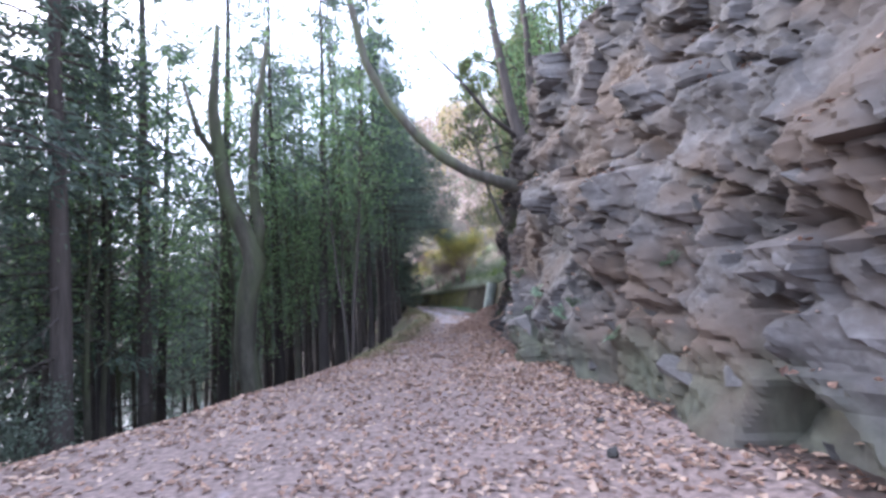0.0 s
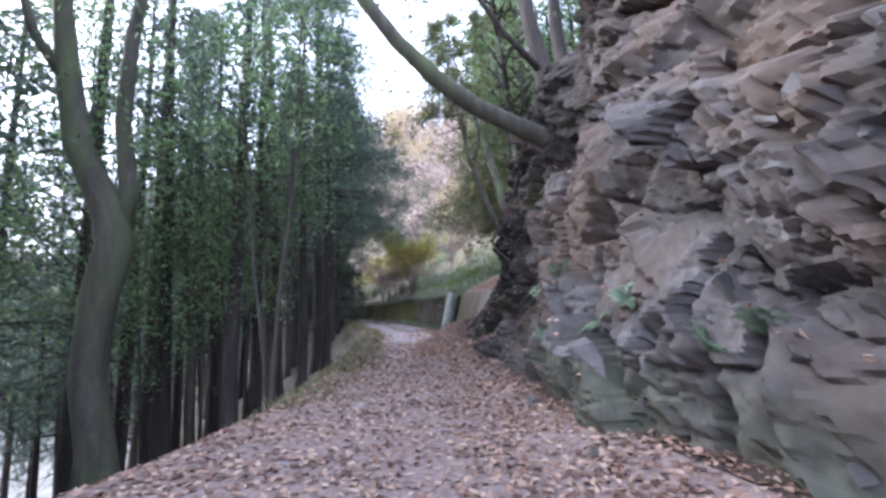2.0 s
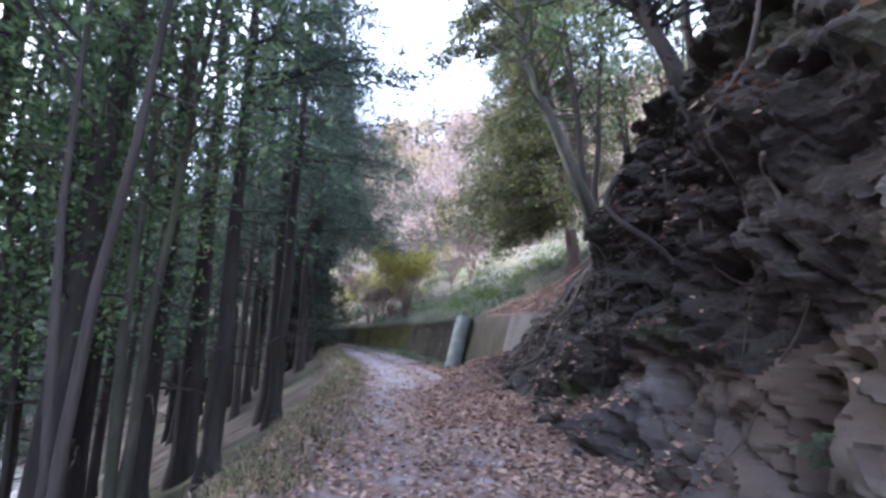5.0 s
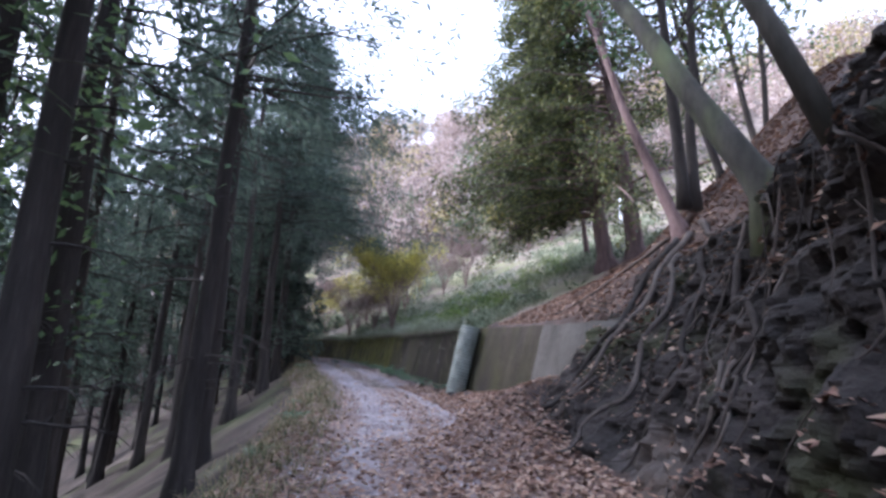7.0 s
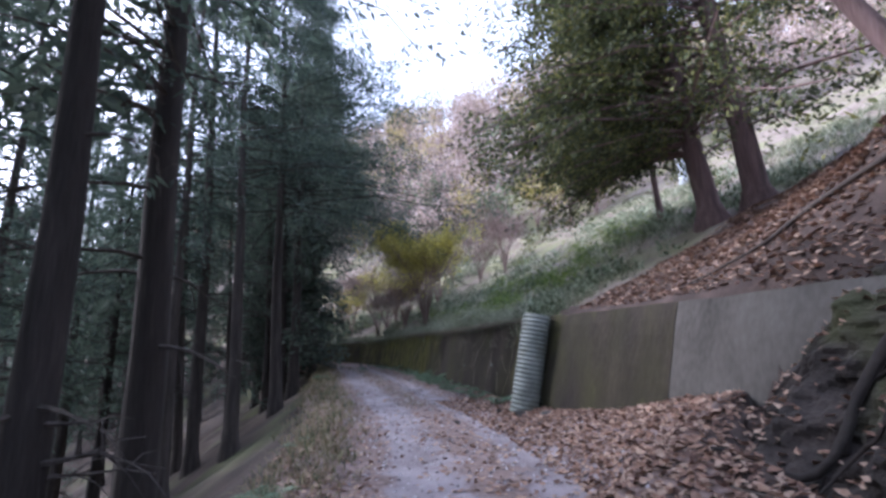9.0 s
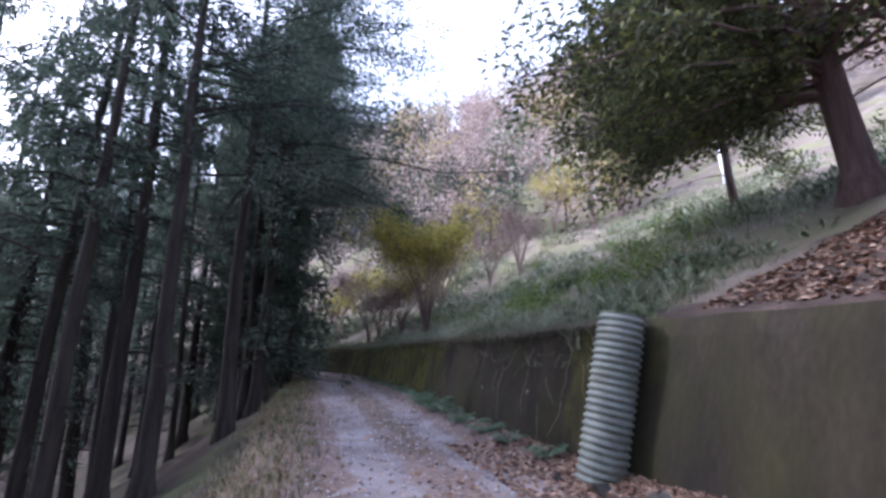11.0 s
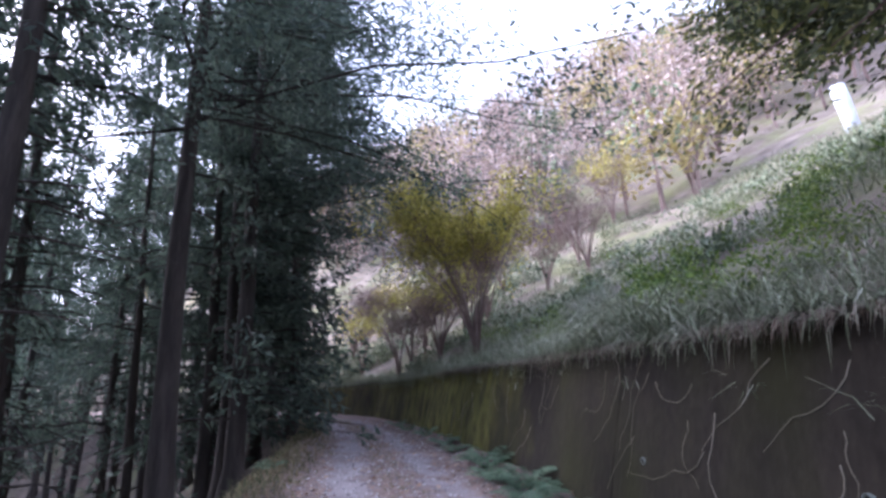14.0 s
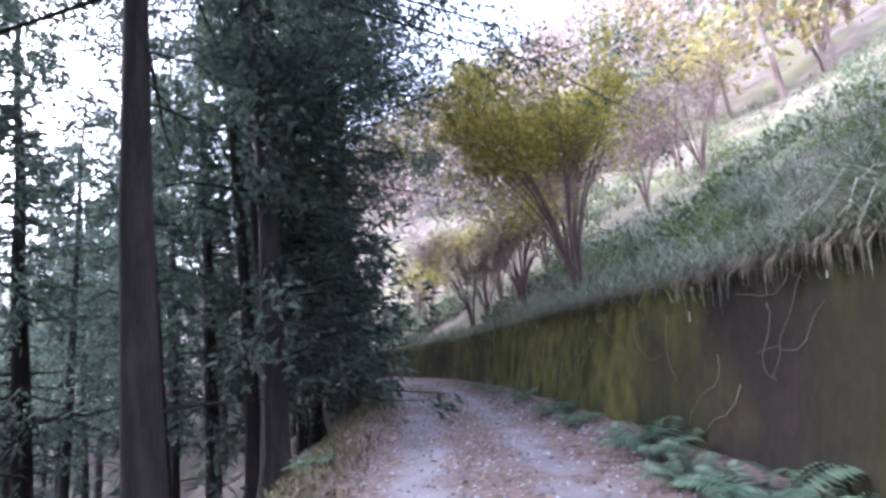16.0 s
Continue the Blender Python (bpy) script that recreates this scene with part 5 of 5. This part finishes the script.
M_BUSH = surface("bush_leaves", [(0.05, 0.10, 0.02), (0.13, 0.21, 0.035), (0.26, 0.33, 0.07)], 1.5, 0.6, 0.0, 18, coord="object", island=0.6, translucent=0.25)
for i, (y, o, s) in enumerate([(26.4, 1.6, 1.2), (26.2, 3.0, 1.1), (25.4, 2.4, 0.9), (28.6, 1.2, 0.7), (29.5, 3.4, 0.8), (31.5, 3.6, 0.8), (33.2, 5.0, 0.9), (28.3, 5.6, 0.9), (24.6, 3.2, 1.0), (35, 7.2, 1.0), (30.5, 6.6, 0.9), (33.5, 2.2, 0.8), (25.0, 1.2, 1.1), (27.4, 2.3, 1.3), (28.2, 3.4, 1.1), (24.0, 2.1, 1.2), (29.8, 1.9, 0.9), (31.2, 1.6, 0.8), (27.0, 4.4, 1.2), (25.6, 4.9, 1.4), (29.0, 7.0, 1.2)]):
    bush(float(wall_base(y)) + o, y, s * 0.62, 600 + i, "low bright green bush among the slope grass")

# ---------------------------------------------------------------- woods on the far slopes
def far_wood(name, mat, count, seed, label, region, size, cards, leaf):
    r = random.Random(seed)
    bag = Bag()
    wood_from = []
    made = 0
    while made < count:
        x, y = region(r)
        if x - float(bank_base(min(y, 90))) < 9 and y < 90 and x > float(road_left(min(y, 90))) - 40:
            continue
        made += 1
        z = surf(x, y)
        h = size * r.uniform(0.6, 1.3)
        lean = Vector((r.uniform(-0.1, 0.1), r.uniform(-0.1, 0.1), 1))
        v, f = tube([(x, y, z - 0.3), tuple(Vector((x, y, z)) + lean * h * 0.5), tuple(Vector((x, y, z)) + lean * h * 0.9)], [0.09, 0.06, 0.02], 4)
        wood_from.append((len(bag.f), len(f)))
        bag.add(v, f)
        for _ in range(cards):
            u = rnd_dir(r)
            c = Vector((x, y, z)) + lean * h * 0.62
            p = c + Vector((u.x * h * 0.36, u.y * h * 0.36, u.z * h * 0.40)) * r.random() ** 0.4
            bag.leaf(p, rnd_dir(r), rnd_dir(r), leaf * r.uniform(0.6, 1.4), leaf * 0.45)
    me = mesh(name, bag.v, bag.f, [mat, M_TWIG])
    which = np.zeros(len(bag.f), int)
    for a, k in wood_from:
        which[a:a + k] = 1
    me.polygons.foreach_set("material_index", which)
    return tagged(new(name, me), label, "woods", kind="stuff")


def right_hill(r):
    y = r.uniform(38, 125)
    return float(np.interp(y, [38, 60, 90, 125], [1, -22, -55, -75])) + 10 + r.random() ** 1.3 * 85, y


def left_valley(r):
    return r.uniform(-230, -70), r.uniform(-60, 190)


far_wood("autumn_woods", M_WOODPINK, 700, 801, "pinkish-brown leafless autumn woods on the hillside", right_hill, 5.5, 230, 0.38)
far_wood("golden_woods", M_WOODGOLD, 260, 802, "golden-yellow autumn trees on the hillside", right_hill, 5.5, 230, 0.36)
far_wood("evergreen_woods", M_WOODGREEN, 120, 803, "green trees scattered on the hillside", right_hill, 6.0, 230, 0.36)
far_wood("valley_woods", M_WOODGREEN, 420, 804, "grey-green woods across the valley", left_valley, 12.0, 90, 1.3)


# ---------------------------------------------------------------- dead vines on the wall
def vine(y, z0, length, seed):
    r = random.Random(seed)
    pts, yy, z = [], y, z0
    a = r.uniform(-0.7, 0.7)
    for i in range(9):
        x = float(wall_base(yy)) + BATTER * z - 0.012
        pts.append(Vector((x, yy, z)))
        a += r.uniform(-0.6, 0.6)
        yy += math.sin(a) * length / 8
        z = max(0.03, z - math.cos(a) * length / 8)
    b = pts[0].copy()
    v, f = tube([p - b for p in pts], [0.0034 - 0.00025 * i for i in range(9)], 5)
    ob = new("dead_vine", mesh("dead_vine", v, f, M_VINE, smooth=True))
    ob.matrix_basis = pose(*b)
    tagged(ob, "pale dead vine clinging to the mossy wall", "vine", "vines on the wall")


M_VINE = surface("dead_vine", [(0.14, 0.12, 0.09), (0.24, 0.21, 0.16), (0.34, 0.30, 0.24)], 8, 0.9, 0.0, 30, coord="object", objrand=0.4)
for i in range(34):
    vine(rg.uniform(22.6, 30.5), rg.uniform(0.5, 1.3), rg.uniform(0.35, 0.9), 900 + i)


# ---------------------------------------------------------------- small things by the wall
def drain_outlet(y, z):
    """A short pale weep pipe standing out of the wall."""
    x = float(wall_base(y)) + BATTER * z
    n, v, f = 14, [], []
    for r, dx in ((0.028, 0.03), (0.028, -0.015), (0.021, -0.015), (0.02, 0.02)):
        for k in range(n):
            a = 2 * math.pi * k / n
            v.append((dx, r * math.cos(a), r * math.sin(a)))
    for i in range(3):
        for k in range(n):
            f.append((i * n + k, i * n + (k + 1) % n, (i + 1) * n + (k + 1) % n, (i + 1) * n + k))
    ob = new("drain_outlet", mesh("drain_outlet", v, f, M_PIPE, smooth=True))
    ob.matrix_basis = pose(x, y, z)
    return tagged(ob, "small pale plastic weep pipe in the wall", "drain outlet", "weep pipes in the wall")


for y, z in ((25.18, 0.53), (23.7, 0.61)):
    drain_outlet(y, z)


def loose_stone(x, y, s, i):
    ob = new("loose_stone", STONES[i])
    ob.matrix_basis = pose(x, y, surf(x, y) + 0.03 * s, 10 * i, 5, 40 * i) @ Matrix.Diagonal((s, s, s, 1))
    return tagged(ob, "pale broken stone lying at the foot of the wall", "stone", "stones by the pipe")


for i, (x, y, s) in enumerate([(1.72, 21.35, 0.6), (2.0, 20.95, 0.5), (1.55, 21.8, 0.4), (0.75, 21.2, 0.35), (1.2, 3.6, 0.5), (1.35, 4.3, 0.35), (0.95, 7.0, 0.4), (1.0, 8.6, 0.5), (1.05, 10.6, 0.6), (1.2, 12.2, 0.5)]):
    loose_stone(x, y, s, i)
